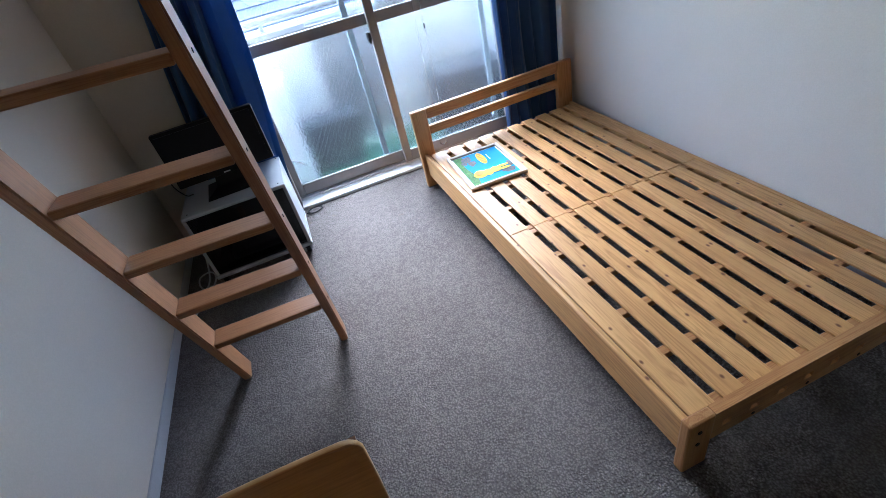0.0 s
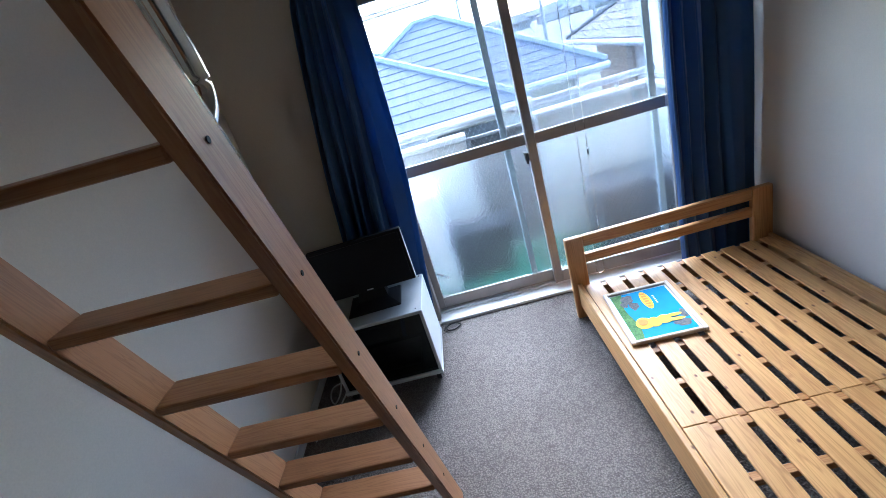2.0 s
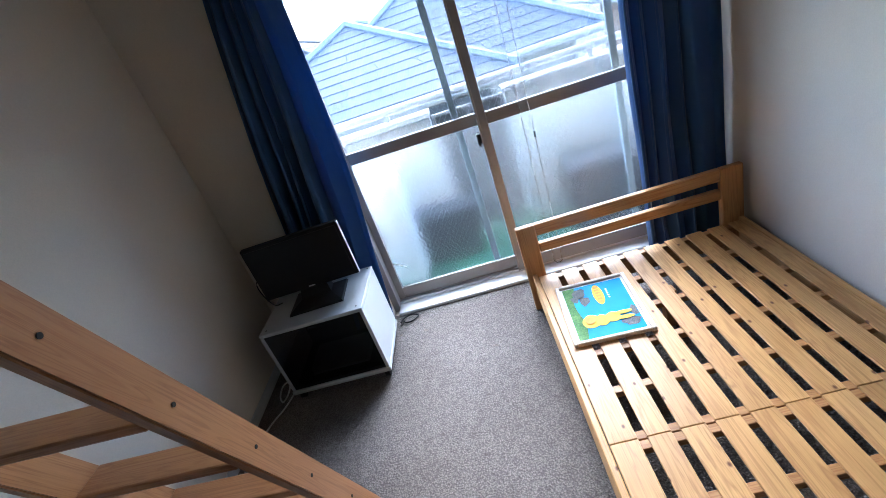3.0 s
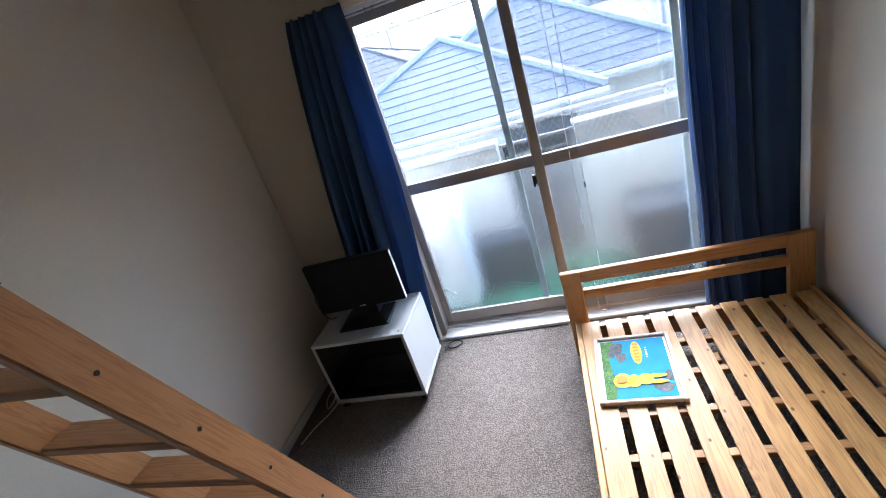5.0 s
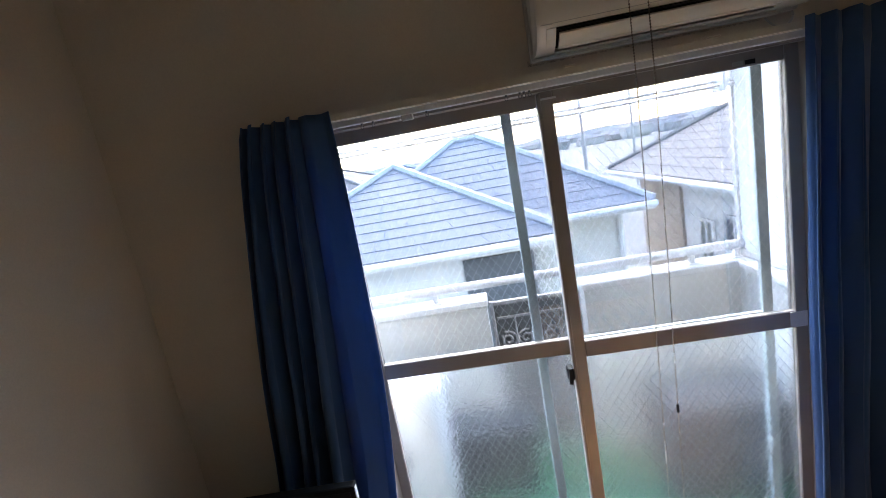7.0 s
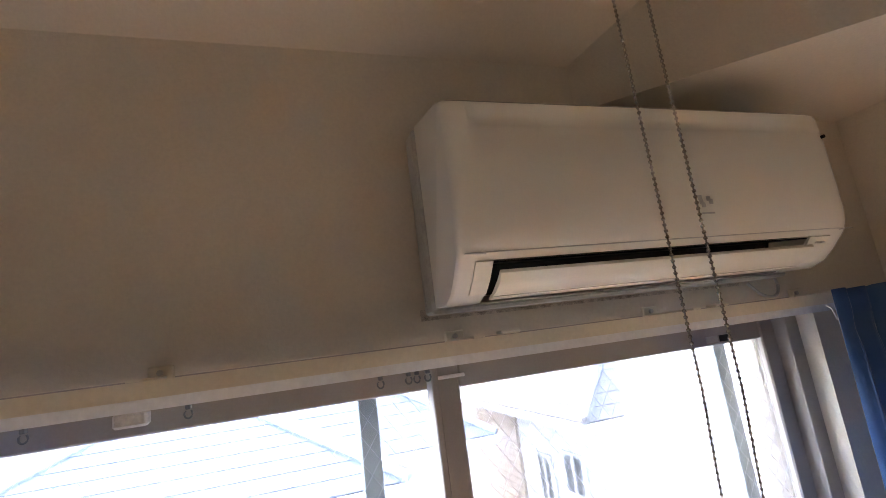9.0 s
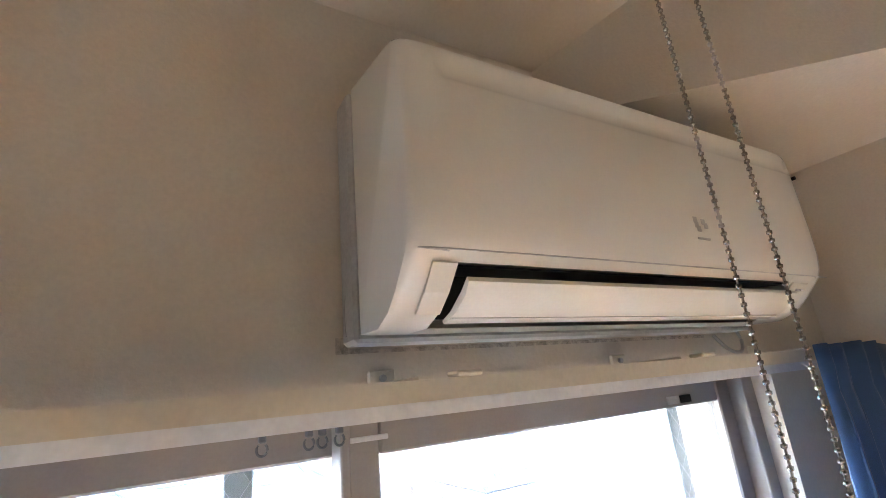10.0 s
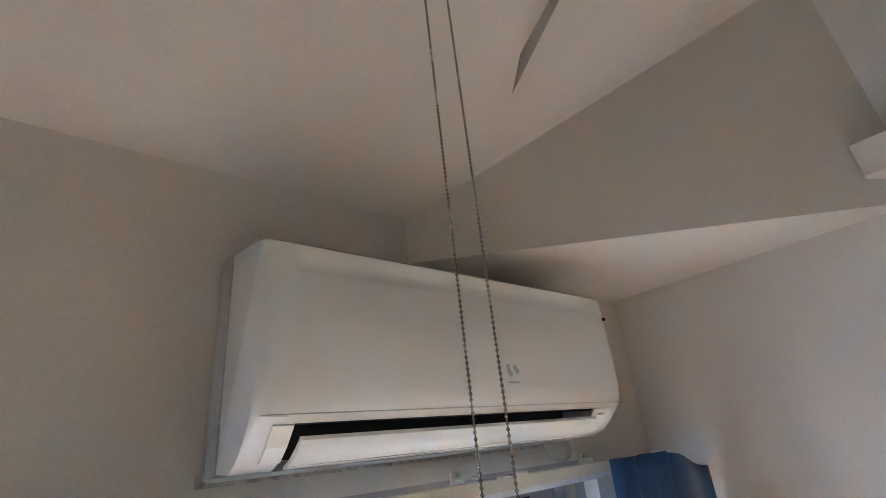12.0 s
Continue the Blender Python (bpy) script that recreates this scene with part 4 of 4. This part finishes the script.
tv = thing("television", "small black flat-screen television on its own foot", "television", pose(-0.322, 2.735, 0.424, 0, 0, 3))
part("case", box(-0.236, -0.012, 0.072, 0.236, 0.022, 0.352, bevel=0.006, seg=2), BLACK, tv)
part("back_bulge", box(-0.16, 0.022, 0.10, 0.16, 0.052, 0.28, bevel=0.012, seg=2), BLACK, tv)
part("display", box(-0.221, -0.0145, 0.098, 0.221, -0.0122, 0.337), SCREEN, tv)
part("bezel_edge", box(0.2365, -0.014, 0.076, 0.2385, 0.004, 0.349), ALU_LIGHT, tv, "bright edge of the bezel")
part("badge", box(-0.016, -0.0142, 0.081, 0.016, -0.0122, 0.087), ALU_LIGHT, tv, "small pale maker's badge")
bm = bmesh.new()
loft(bm, [[(-0.135, -0.10, 0.0), (0.135, -0.10, 0.0), (0.135, 0.10, 0.0), (-0.135, 0.10, 0.0)], [(-0.130, -0.095, 0.010), (0.130, -0.095, 0.010), (0.130, 0.095, 0.010), (-0.130, 0.095, 0.010)], [(-0.075, -0.02, 0.030), (0.075, -0.02, 0.030), (0.075, 0.05, 0.030), (-0.075, 0.05, 0.030)], [(-0.065, 0.0, 0.085), (0.065, 0.0, 0.085), (0.065, 0.035, 0.085), (-0.065, 0.035, 0.085)]])
part("foot", bm, BLACK, tv)
part("aerial_lead", tube(bend([(-0.20, 0.02, 0.20), (-0.262, 0.03, 0.16), (-0.268, 0.04, 0.08), (-0.235, 0.03, 0.02), (-0.21, 0.06, 0.004)]), 0.0028, 6), BLACK, tv)

cab = thing("white_cable", "white cable coiled on the carpet beside the television stand", "cable")
part("lead", tube(bend([(-0.60, 2.80, 0.30), (-0.62, 2.72, 0.15), (-0.640, 2.62, 0.035), (-0.665, 2.55, 0.012), (-0.700, 2.60, 0.010), (-0.705, 2.68, 0.012), (-0.650, 2.70, 0.014), (-0.615, 2.62, 0.016), (-0.640, 2.52, 0.009), (-0.690, 2.42, 0.007), (-0.720, 2.32, 0.0065)]), 0.0042, 7), WHITE_CABLE, cab)
cab2 = thing("black_cable", "black mains lead trailing from behind the television stand", "cable")
part("lead", tube(bend([(-0.060, 2.99, 0.010), (-0.045, 2.95, 0.010), (-0.010, 2.945, 0.009), (0.020, 2.965, 0.009), (0.030, 2.99, 0.009), (-0.01, 3.01, 0.010), (-0.05, 2.985, 0.014), (-0.066, 2.94, 0.02)]), 0.0042, 7), BLACK, cab2)

# ---- chair ----
ch = thing("plywood_chair", "brown plywood chair with a curved backrest and dark wooden legs", "chair", pose(-0.130, 0.752, 0.0, 0, 0, 1))


def shell(x0, x1, prof, thick, curve):
    """A bent plywood sheet: prof is a line of (y, z), curve bows it across its width."""
    bm = bmesh.new()
    rows = []
    n = 14
    for (y, z, w) in prof:
        row = []
        for i in range(n + 1):
            u = -1 + 2 * i / n
            row.append((u * w, y + curve * (u * u), z))
        rows.append(row)
    vs = [[bm.verts.new(p) for p in r] for r in rows]
    for a, b in zip(vs, vs[1:]):
        for i in range(n):
            bm.faces.new((a[i], a[i + 1], b[i + 1], b[i]))
    return bm


HB = 0.165
back = [(0.002, 0.790, HB - 0.030), (0.001, 0.787, HB - 0.015), (-0.001, 0.780, HB - 0.005), (-0.003, 0.770, HB), (-0.012, 0.700, HB), (-0.022, 0.620, HB - 0.002), (-0.026, 0.560, HB - 0.01), (-0.027, 0.545, HB - 0.03)]
bk = part("backrest", shell(0, 0, back, 0.012, -0.005), PLY, ch, "bent plywood backrest, varnished brown", smooth=True)
so = bk.modifiers.new("thick", "SOLIDIFY")
so.thickness, so.offset = 0.011, 0.0
bk.data.materials.append(PLY_EDGE)
so.material_offset_rim = 1
bv_ = bk.modifiers.new("round", "BEVEL")
bv_.width, bv_.segments, bv_.angle_limit = 0.0025, 2, radians(50)
part("seat", box(-0.19, -0.42, 0.425, 0.19, -0.03, 0.440, bevel=0.006, seg=2), PLY, ch, "plywood seat")
for sx in (-1, 1):
    bm = bmesh.new()
    loft(bm, [[(sx * 0.140 - 0.013, y - 0.015, z), (sx * 0.140 + 0.013, y - 0.015, z), (sx * 0.140 + 0.013, y + 0.013, z), (sx * 0.140 - 0.013, y + 0.013, z)] for y, z in ((0.05, 0.0), (0.012, 0.25), (-0.002, 0.44), (0.004, 0.60), (0.020, 0.745))])
    part("rear_leg", bm, DARK_WOOD, ch)
    bm = bmesh.new()
    loft(bm, [[(sx * 0.165 - a, -0.39 - a, z), (sx * 0.165 + a, -0.39 - a, z), (sx * 0.165 + a, -0.39 + a, z), (sx * 0.165 - a, -0.39 + a, z)] for a, z in ((0.012, 0.0), (0.016, 0.425))])
    part("front_leg", bm, DARK_WOOD, ch)
    part("side_stretcher", box(sx * 0.165 - 0.009, -0.376, 0.36, sx * 0.165 + 0.009, -0.016, 0.40, bevel=0.003), DARK_WOOD, ch)
part("front_stretcher", box(-0.153, -0.399, 0.36, 0.153, -0.381, 0.40, bevel=0.003), DARK_WOOD, ch)

# ---- balcony ----
structure("balcony_floor", box(-2.2, 3.19, -0.28, 1.95, 4.12, -0.12), GREEN_FLOOR, "green-coated balcony floor", "balcony")
bm = box(-2.2, 4.0, -0.12, 0.355, 4.12, 0.83)
structure("parapet_left", bm, CONCRETE, "rough painted concrete balcony parapet", "parapet")
structure("parapet_right", box(0.880, 4.0, -0.12, 1.80, 4.12, 0.83), CONCRETE, "rough painted concrete balcony parapet", "parapet")
structure("parapet_side", box(1.68, 3.225, -0.12, 1.80, 4.0, 0.83), CONCRETE, "rough painted concrete balcony parapet", "parapet")
for n, a in (("parapet_cap_left", (-2.2, 3.985, 0.83, 0.365, 4.135, 0.868)), ("parapet_cap_right", (0.870, 3.985, 0.83, 1.815, 4.135, 0.868)), ("parapet_cap_side", (1.665, 3.225, 0.83, 1.815, 3.985, 0.868))):
    structure(n, box(*a, bevel=0.006), CAP, "white mortar cap on the parapet", "parapet cap")

br = thing("balcony_rail", "white enamelled pipe rail over the balcony parapet", "railing")
part("pipe", tube([(-2.2, 4.06, 0.938), (1.735, 4.06, 0.938)], 0.024, 14), WHITE_PAINT, br, smooth=True)
for x in (-1.1, 0.080, 1.47, 1.700):
    po = part("post", box(x - 0.014, 4.046, 0.872, x + 0.014, 4.074, 0.918, bevel=0.003), WHITE_PAINT, br)
    part("foot_plate", box(x - 0.034, 4.030, 0.868, x + 0.034, 4.090, 0.874, bevel=0.002), WHITE_PAINT, po)

gr = thing("iron_grille", "grey cast-iron grille with scrollwork, set in the parapet", "grille")
part("backing", box(0.368, 4.075, -0.10, 0.867, 4.083, 0.82), IRON, gr)
for a in ((0.368, -0.10, 0.390, 0.83), (0.845, -0.10, 0.867, 0.83), (0.390, 0.805, 0.845, 0.827), (0.390, -0.10, 0.845, -0.078), (0.607, -0.078, 0.629, 0.805)):
    part("bar", box(a[0], 4.050, a[1], a[2], 4.075, a[3], bevel=0.003), IRON_LIGHT, gr)
for cx in (0.4985, 0.737):
    for a in ((-0.098, 0.720, 0.098, 0.732), (-0.098, 0.02, 0.098, 0.032)):
        part("bar", box(cx + a[0], 4.056, a[1], cx + a[2], 4.072, a[3]), IRON_LIGHT, gr)
    for sx in (-1, 1):
        for zc, flip in ((0.56, 1), (0.22, -1)):
            pts = []
            for k in range(26):
                t = k / 25 * 3.4 * math.pi
                r = 0.052 * (1 - k / 32)
                pts.append((cx + sx * (0.050 + r * math.cos(t + 1.2)), 4.062, zc + flip * (0.03 + r * math.sin(t + 1.2))))
            part("scroll", tube(pts, 0.0065, 6), IRON_LIGHT, gr)
        part("stem", tube(bend([(cx + sx * 0.085, 4.062, 0.62), (cx + sx * 0.06, 4.062, 0.48), (cx + sx * 0.018, 4.062, 0.40), (cx + sx * 0.05, 4.062, 0.30), (cx + sx * 0.085, 4.062, 0.16)]), 0.006, 6), IRON_LIGHT, gr)
    part("stem", tube([(cx, 4.062, 0.032), (cx, 4.062, 0.72)], 0.006, 6), IRON_LIGHT, gr)

pt = thing("balcony_partition", "white partition board in a thin frame at the end of the balcony", "partition")
part("board", box(1.735, 3.26, 0.905, 1.745, 4.06, 1.90), PANEL, pt)
for a in ((3.23, 0.868, 3.26, 1.93), (4.06, 0.868, 4.09, 1.93)):
    part("post", box(1.723, a[0], a[1], 1.757, a[2], a[3], bevel=0.002), ALU_LIGHT, pt)
for a in ((0.875, 0.905), (1.90, 1.93)):
    part("rail", box(1.725, 3.26, a[0], 1.755, 4.06, a[1], bevel=0.002), ALU_LIGHT, pt)

wp = thing("washing_poles", "two thin steel laundry poles hung across the balcony", "laundry pole")
for y, z in ((4.02, 1.748), (4.05, 1.772)):
    part("pole", tube([(-2.2, y, z), (1.722, y, z)], 0.0085, 10), WHITE_PAINT, wp, smooth=True)
for x in (1.655, -1.15):
    part("hanger", box(x - 0.008, 3.97, 1.72, x + 0.008, 4.09, 1.82, bevel=0.004), PANEL, wp)

ou = thing("outdoor_unit", "white outdoor unit standing on the balcony", "outdoor unit", pose(-0.22, 3.62, -0.12))
part("case", box(-0.29, -0.14, 0.04, 0.29, 0.14, 0.80, bevel=0.03, seg=3), PANEL, ou)
for sx in (-0.22, 0.22):
    part("foot", box(sx - 0.03, -0.14, 0, sx + 0.03, 0.14, 0.04), DARK_BOX, ou)
part("fan_grille", tube([(-0.08 + 0.19 * math.cos(2 * math.pi * k / 28), -0.142, 0.45 + 0.19 * math.sin(2 * math.pi * k / 28)) for k in range(28)], 0.006, 5, True), DARK_BOX, ou)
dk = thing("covered_box", "dark rounded box standing on the balcony", "box", pose(1.36, 3.70, -0.12))
part("case", box(-0.27, -0.18, 0.0, 0.27, 0.18, 0.50, bevel=0.06, seg=4), DARK_BOX, dk)

# dark block added to give the blurred dark band behind the left frosted pane
tb = thing("dark_block", "dark grey block on the balcony floor, added for the dark band behind the frosted pane", "tub", pose(0.24, 3.84, -0.12))
bm = bmesh.new()
loft(bm, [[(-a, -0.11, z), (a, -0.11, z), (a, 0.11, z), (-a, 0.11, z)] for a, z in ((0.21, 0.0), (0.23, 0.02), (0.26, 0.34), (0.27, 0.36))])
part("shell", bm, DARK_BOX, tb)
part("rim", box(-0.28, -0.12, 0.355, 0.28, 0.12, 0.372, bevel=0.006, seg=2), DARK_BOX, tb)

# ---- neighbouring houses ----
structure("ground", box(-400, 4.6, -3.2, 400, 900, -3.0), GROUND, "pale ground below, lightened to bounce light onto the houses", "ground")
structure("ground_near", box(-400, -300, -3.2, 400, 4.6, -3.0), GROUND, "pale ground below, lightened to bounce light onto the houses", "ground")


def slope_face(house, corners, rows, material, pitch=0.26, pname="slate_course"):
    """Courses of slates laid up a roof face, each a thin wedge with its lower edge proud."""
    a, b, c, d = [Vector(p) for p in corners]      # eave left, eave right, top right, top left
    nrm = (b - a).cross(d - a).normalized()
    if nrm.z < 0:
        nrm.negate()
    for k in range(rows):
        f0, f1 = k / rows, min(1.0, (k + 1.12) / rows)
        l0, r0 = a.lerp(d, f0), b.lerp(c, f0)
        l1, r1 = a.lerp(d, f1), b.lerp(c, f1)
        bm = bmesh.new()
        L = (r0 - l0).length
        n = max(1, int(L / 0.9))
        off = 0.37 * (k % 2)
        cuts = [0.0] + [min(max((i + off) / n, 0), 1) for i in range(1 if off == 0 else 0, n + 1)] + [1.0]
        cuts = sorted({round(x, 4) for x in cuts})
        for u0, u1 in zip(cuts, cuts[1:]):
            if u1 - u0 < 0.004:
                continue
            e = 0.006 / max(L, 0.1)
            u1e = u1 - e if u1 < 1 else u1
            p = [l0.lerp(r0, u0), l0.lerp(r0, u1e), l1.lerp(r1, u1e), l1.lerp(r1, u0)]
            q = [p[0] + nrm * 0.018, p[1] + nrm * 0.018, p[2] + nrm * 0.006, p[3] + nrm * 0.006]
            va, vb = [bm.verts.new(x) for x in p], [bm.verts.new(x) for x in q]
            bm.faces.new(vb)
            for i in range(4):
                j = (i + 1) % 4
                bm.faces.new((va[i], va[j], vb[j], vb[i]))
        part(pname, bm, material, house)


def hip_roof(house, x0, x1, y0, y1, ze, pitch, rows, material, ridge_mat, eave=0.0):
    """Four faces over a rectangle, with ridge and hip covers."""
    w, d = x1 - x0, y1 - y0
    h = min(w, d) / 2
    zt = ze + pitch * h
    if w >= d:
        ra, rb = Vector((x0 + h, y0 + h, zt)), Vector((x1 - h, y0 + h, zt))
        faces = [((x0, y0, ze), (x1, y0, ze), rb, ra), ((x1, y0, ze), (x1, y1, ze), rb, rb), ((x1, y1, ze), (x0, y1, ze), ra, rb), ((x0, y1, ze), (x0, y0, ze), ra, ra)]
        hips = [((x0, y0, ze), ra), ((x1, y0, ze), rb), ((x1, y1, ze), rb), ((x0, y1, ze), ra)]
    else:
        ra, rb = Vector((x0 + h, y0 + h, zt)), Vector((x0 + h, y1 - h, zt))
        faces = [((x0, y0, ze), (x1, y0, ze), ra, ra), ((x1, y0, ze), (x1, y1, ze), rb, ra), ((x1, y1, ze), (x0, y1, ze), rb, rb), ((x0, y1, ze), (x0, y0, ze), ra, rb)]
        hips = [((x0, y0, ze), ra), ((x1, y0, ze), ra), ((x1, y1, ze), rb), ((x0, y1, ze), rb)]
    bm = bmesh.new()
    for f in faces:
        add_poly(bm, [Vector(p) for i, p in enumerate(f) if i < 3 or (Vector(f[3]) - Vector(f[2])).length > 1e-4])
    add_poly(bm, [(x0, y0, ze - 0.02), (x1, y0, ze - 0.02), (x1, y1, ze - 0.02), (x0, y1, ze - 0.02)])
    roof = part("roof", bm, material, house)
    for f in faces:
        slope_face(roof, f, rows, material)
    for a, b in hips + [(ra, rb)]:
        a, b = Vector(a), Vector(b)
        if (b - a).length > 0.05:
            part("ridge_cover", tube([a + Vector((0, 0, 0.03)), b + Vector((0, 0, 0.03))], 0.065, 6), ridge_mat, roof)
    g = part("fascia", box(x0, y0 - 0.02, ze - 0.14, x1, y0, ze - 0.01), STUCCO_W, house)
    part("gutter", tube([(x0 - 0.02, y0 - 0.07, ze - 0.05), (x1 + 0.02, y0 - 0.07, ze - 0.05)], 0.055, 8), STUCCO_W, house)
    part("fascia", box(x0 - 0.02, y0, ze - 0.14, x0, y1, ze - 0.01), STUCCO_W, house)
    part("fascia", box(x1, y0, ze - 0.14, x1 + 0.02, y1, ze - 0.01), STUCCO_W, house)
    part("gutter", tube([(x0 - 0.07, y0, ze - 0.05), (x0 - 0.07, y1, ze - 0.05)], 0.05, 8), STUCCO_W, house)
    return roof


def far_window(house, x0, z0, x1, z1, y, axis="y"):
    """A window in a wall that faces -y (axis y) or -x (axis x)."""
    def b(a0, b0, a1, b1, d0, d1):
        return box(a0, d0, b0, a1, d1, b1) if axis == "y" else box(d0, a0, b0, d1, a1, b1)
    w = part("window", b(x0, z0, x1, z1, y - 0.02, y + 0.02), DARK_PANE, house, "dark glazed window")
    for a in ((x0 - 0.05, z0 - 0.05, x0, z1 + 0.05), (x1, z0 - 0.05, x1 + 0.05, z1 + 0.05), (x0, z0 - 0.05, x1, z0), (x0, z1, x1, z1 + 0.05), ((x0 + x1) / 2 - 0.02, z0, (x0 + x1) / 2 + 0.02, z1)):
        part("frame", b(*a, y - 0.05, y + 0.0), STUCCO_W, w)


ha = thing("blue_roofed_house", "neighbouring house with a blue slate hip roof and cream stucco walls", "house", pose(0, 0, 0))
part("wall", box(-2.0, 9.55, -3.0, 2.75, 13.6, 0.40), STUCCO, ha)
part("wing_wall", box(-3.05, 8.15, -3.0, 1.22, 9.55, 0.42), STUCCO, ha)
hip_roof(ha, -2.45, 3.11, 9.05, 14.1, 0.434, 0.592, 11, ROOF_BLUE, RIDGE)
hip_roof(ha, -3.50, 1.47, 7.60, 13.6, 0.45, 0.476, 11, ROOF_BLUE, RIDGE)
part("shutter_box", box(0.03, 8.10, -1.9, 1.05, 8.16, 0.17), IRON, ha, "dark shuttered bay under the eave")
far_window(ha, -2.6, -1.75, -0.1, -0.55, 8.15)
far_window(ha, 1.55, -2.2, 2.45, -1.0, 9.55)
for k in range(14):
    part("siding_board", box(-3.0, 8.142, -2.9 + 0.12 * k * 2, 0.09, 8.15, -2.9 + 0.12 * k * 2 + 0.225), STUCCO_W, ha)
part("downpipe", tube([(2.68, 9.48, 0.35), (2.68, 9.48, -3.0)], 0.05, 8), STUCCO_W, ha)

hc = thing("grey_roofed_house", "neighbouring house with a grey slate roof, tan tiles and white siding", "house", pose(0, 0, 0))
part("wall", box(4.45, 8.4, -3.0, 12.0, 13.4, 0.58), STUCCO_W, hc)
part("tile_wall", box(4.40, 11.2, -3.0, 4.45, 13.4, 0.56), BRICK, hc, "tan tiled end of the wall")
for k in range(26):
    part("tile_course", box(4.385, 11.2, -2.95 + 0.135 * k, 4.40, 13.4, -2.95 + 0.135 * k + 0.12), BRICK, hc)
hip_roof(hc, 3.85, 12.5, 7.8, 14.0, 0.60, 0.52, 13, ROOF_GREY, ROOF_GREY)
far_window(hc, 9.0, -0.70, 9.52, -0.15, 4.43, "x")
far_window(hc, 10.02, -1.20, 10.42, -0.32, 4.43, "x")

hl = thing("dark_roofed_house", "further house with a dark hip roof behind the blue one", "house", pose(0, 0, 0))
part("wall", box(-14.0, 18.6, -3.0, -3.4, 25.4, 0.7), STUCCO, hl)
hip_roof(hl, -14.5, -2.9, 18.0, 26.0, 0.8, 0.42, 9, ROOF_GREY, ROOF_GREY)

# ---- the town in the distance ----
rnd = random.Random(11)
house_meshes = []
for k in range(5):
    w, d, h = 3.2 + k * 0.5, 4.0, 1.6 + 0.5 * (k % 3)
    bm = bmesh.new()
    add_box(bm, -w, -d, 0, w, d, h)
    wall_me = mesh_of("wall", bm, FAR_WALL)
    bm = bmesh.new()
    e, t = 0.4, h + 1.5
    pts = [Vector(p) for p in ((-w - e, -d - e, h), (w + e, -d - e, h), (w + e, d + e, h), (-w - e, d + e, h), (-w * 0.35, 0, t), (w * 0.35, 0, t))]
    for f in ((0, 1, 5, 4), (1, 2, 5), (2, 3, 4, 5), (3, 0, 4), (3, 2, 1, 0)):
        add_poly(bm, [pts[i] for i in f])
    house_meshes.append((wall_me, mesh_of("roof", bm, FAR_ROOF)))
win_me = mesh_of("window", box(-0.8, -0.05, 0, 0.8, 0.05, 0.9), DARK_PANE)
for k in range(120):
    dist = rnd.uniform(140, 400)
    ang = radians(rnd.uniform(-38, 52))
    x, y = dist * math.sin(ang), dist * math.cos(ang) + 8
    w_me, r_me = house_meshes[rnd.randrange(5)]
    up = 0.003 * dist + rnd.uniform(-0.5, 0.3)
    o = thing("distant_house", "small distant house in the hazy town", "house", pose(x, y, -3.0 + up + 0.3, 0, 0, rnd.choice((0, 90)) + rnd.uniform(-12, 12)), group="houses of the far town")
    part("wall", w_me, FAR_WALL, o)
    part("roof", r_me, FAR_ROOF, o)
    for wx in (-1.6, 1.6):
        wn = part("window", win_me, DARK_PANE, o)
        wn.location = (wx, -4.02, 0.5)
    base = part("plinth", box(-3, -3.8, -(up + 0.3), 3, 3.8, 0.02), FAR_WALL, o)
for x, y, h in ((7.0, 30, 4.9), (12.5, 38, 5.4), (-9.0, 34, 4.6), (3.5, 44, 5.0)):
    p = thing("utility_pole", "thin concrete utility pole in the distance", "pole", pose(x, y, -3.0))
    part("mast", tube([(0, 0, 0), (0, 0, h + 2.4)], 0.10, 8), FAR_WALL, p)
    part("crossarm", box(-0.7, -0.05, h + 1.9, 0.7, 0.05, h + 2.0), FAR_WALL, p)
for x, y, z in ((-1.9, 12.2, 1.72), (-5.2, 20, 2.2)):
    p = thing("roof_aerial", "thin television aerial on a roof", "aerial", pose(x, y, z))
    part("mast", tube([(0, 0, 0), (0, 0, 0.95)], 0.018, 5), FAR_WALL, p)
    for k in range(4):
        part("rod", box(-0.22 + 0.03 * k, -0.01, 0.62 + 0.09 * k, 0.22 - 0.03 * k, 0.01, 0.64 + 0.09 * k), FAR_WALL, p)
bm = bmesh.new()
prev = None
for k in range(61):
    a = radians(-60 + 2 * k)
    d = 470
    z = 3 + 3 * noise.noise(Vector((k * 0.23, 0, 3))) + 2.5 * noise.noise(Vector((k * 0.9, 1, 3)))
    cur = [bm.verts.new((d * math.sin(a), d * math.cos(a), -3)), bm.verts.new(((d + 40) * math.sin(a), (d + 40) * math.cos(a), z))]
    if prev:
        bm.faces.new((prev[0], cur[0], cur[1], prev[1]))
    prev = cur
structure("backdrop_hills", bm, HILL, "low hazy wooded hills at the horizon", "hills")
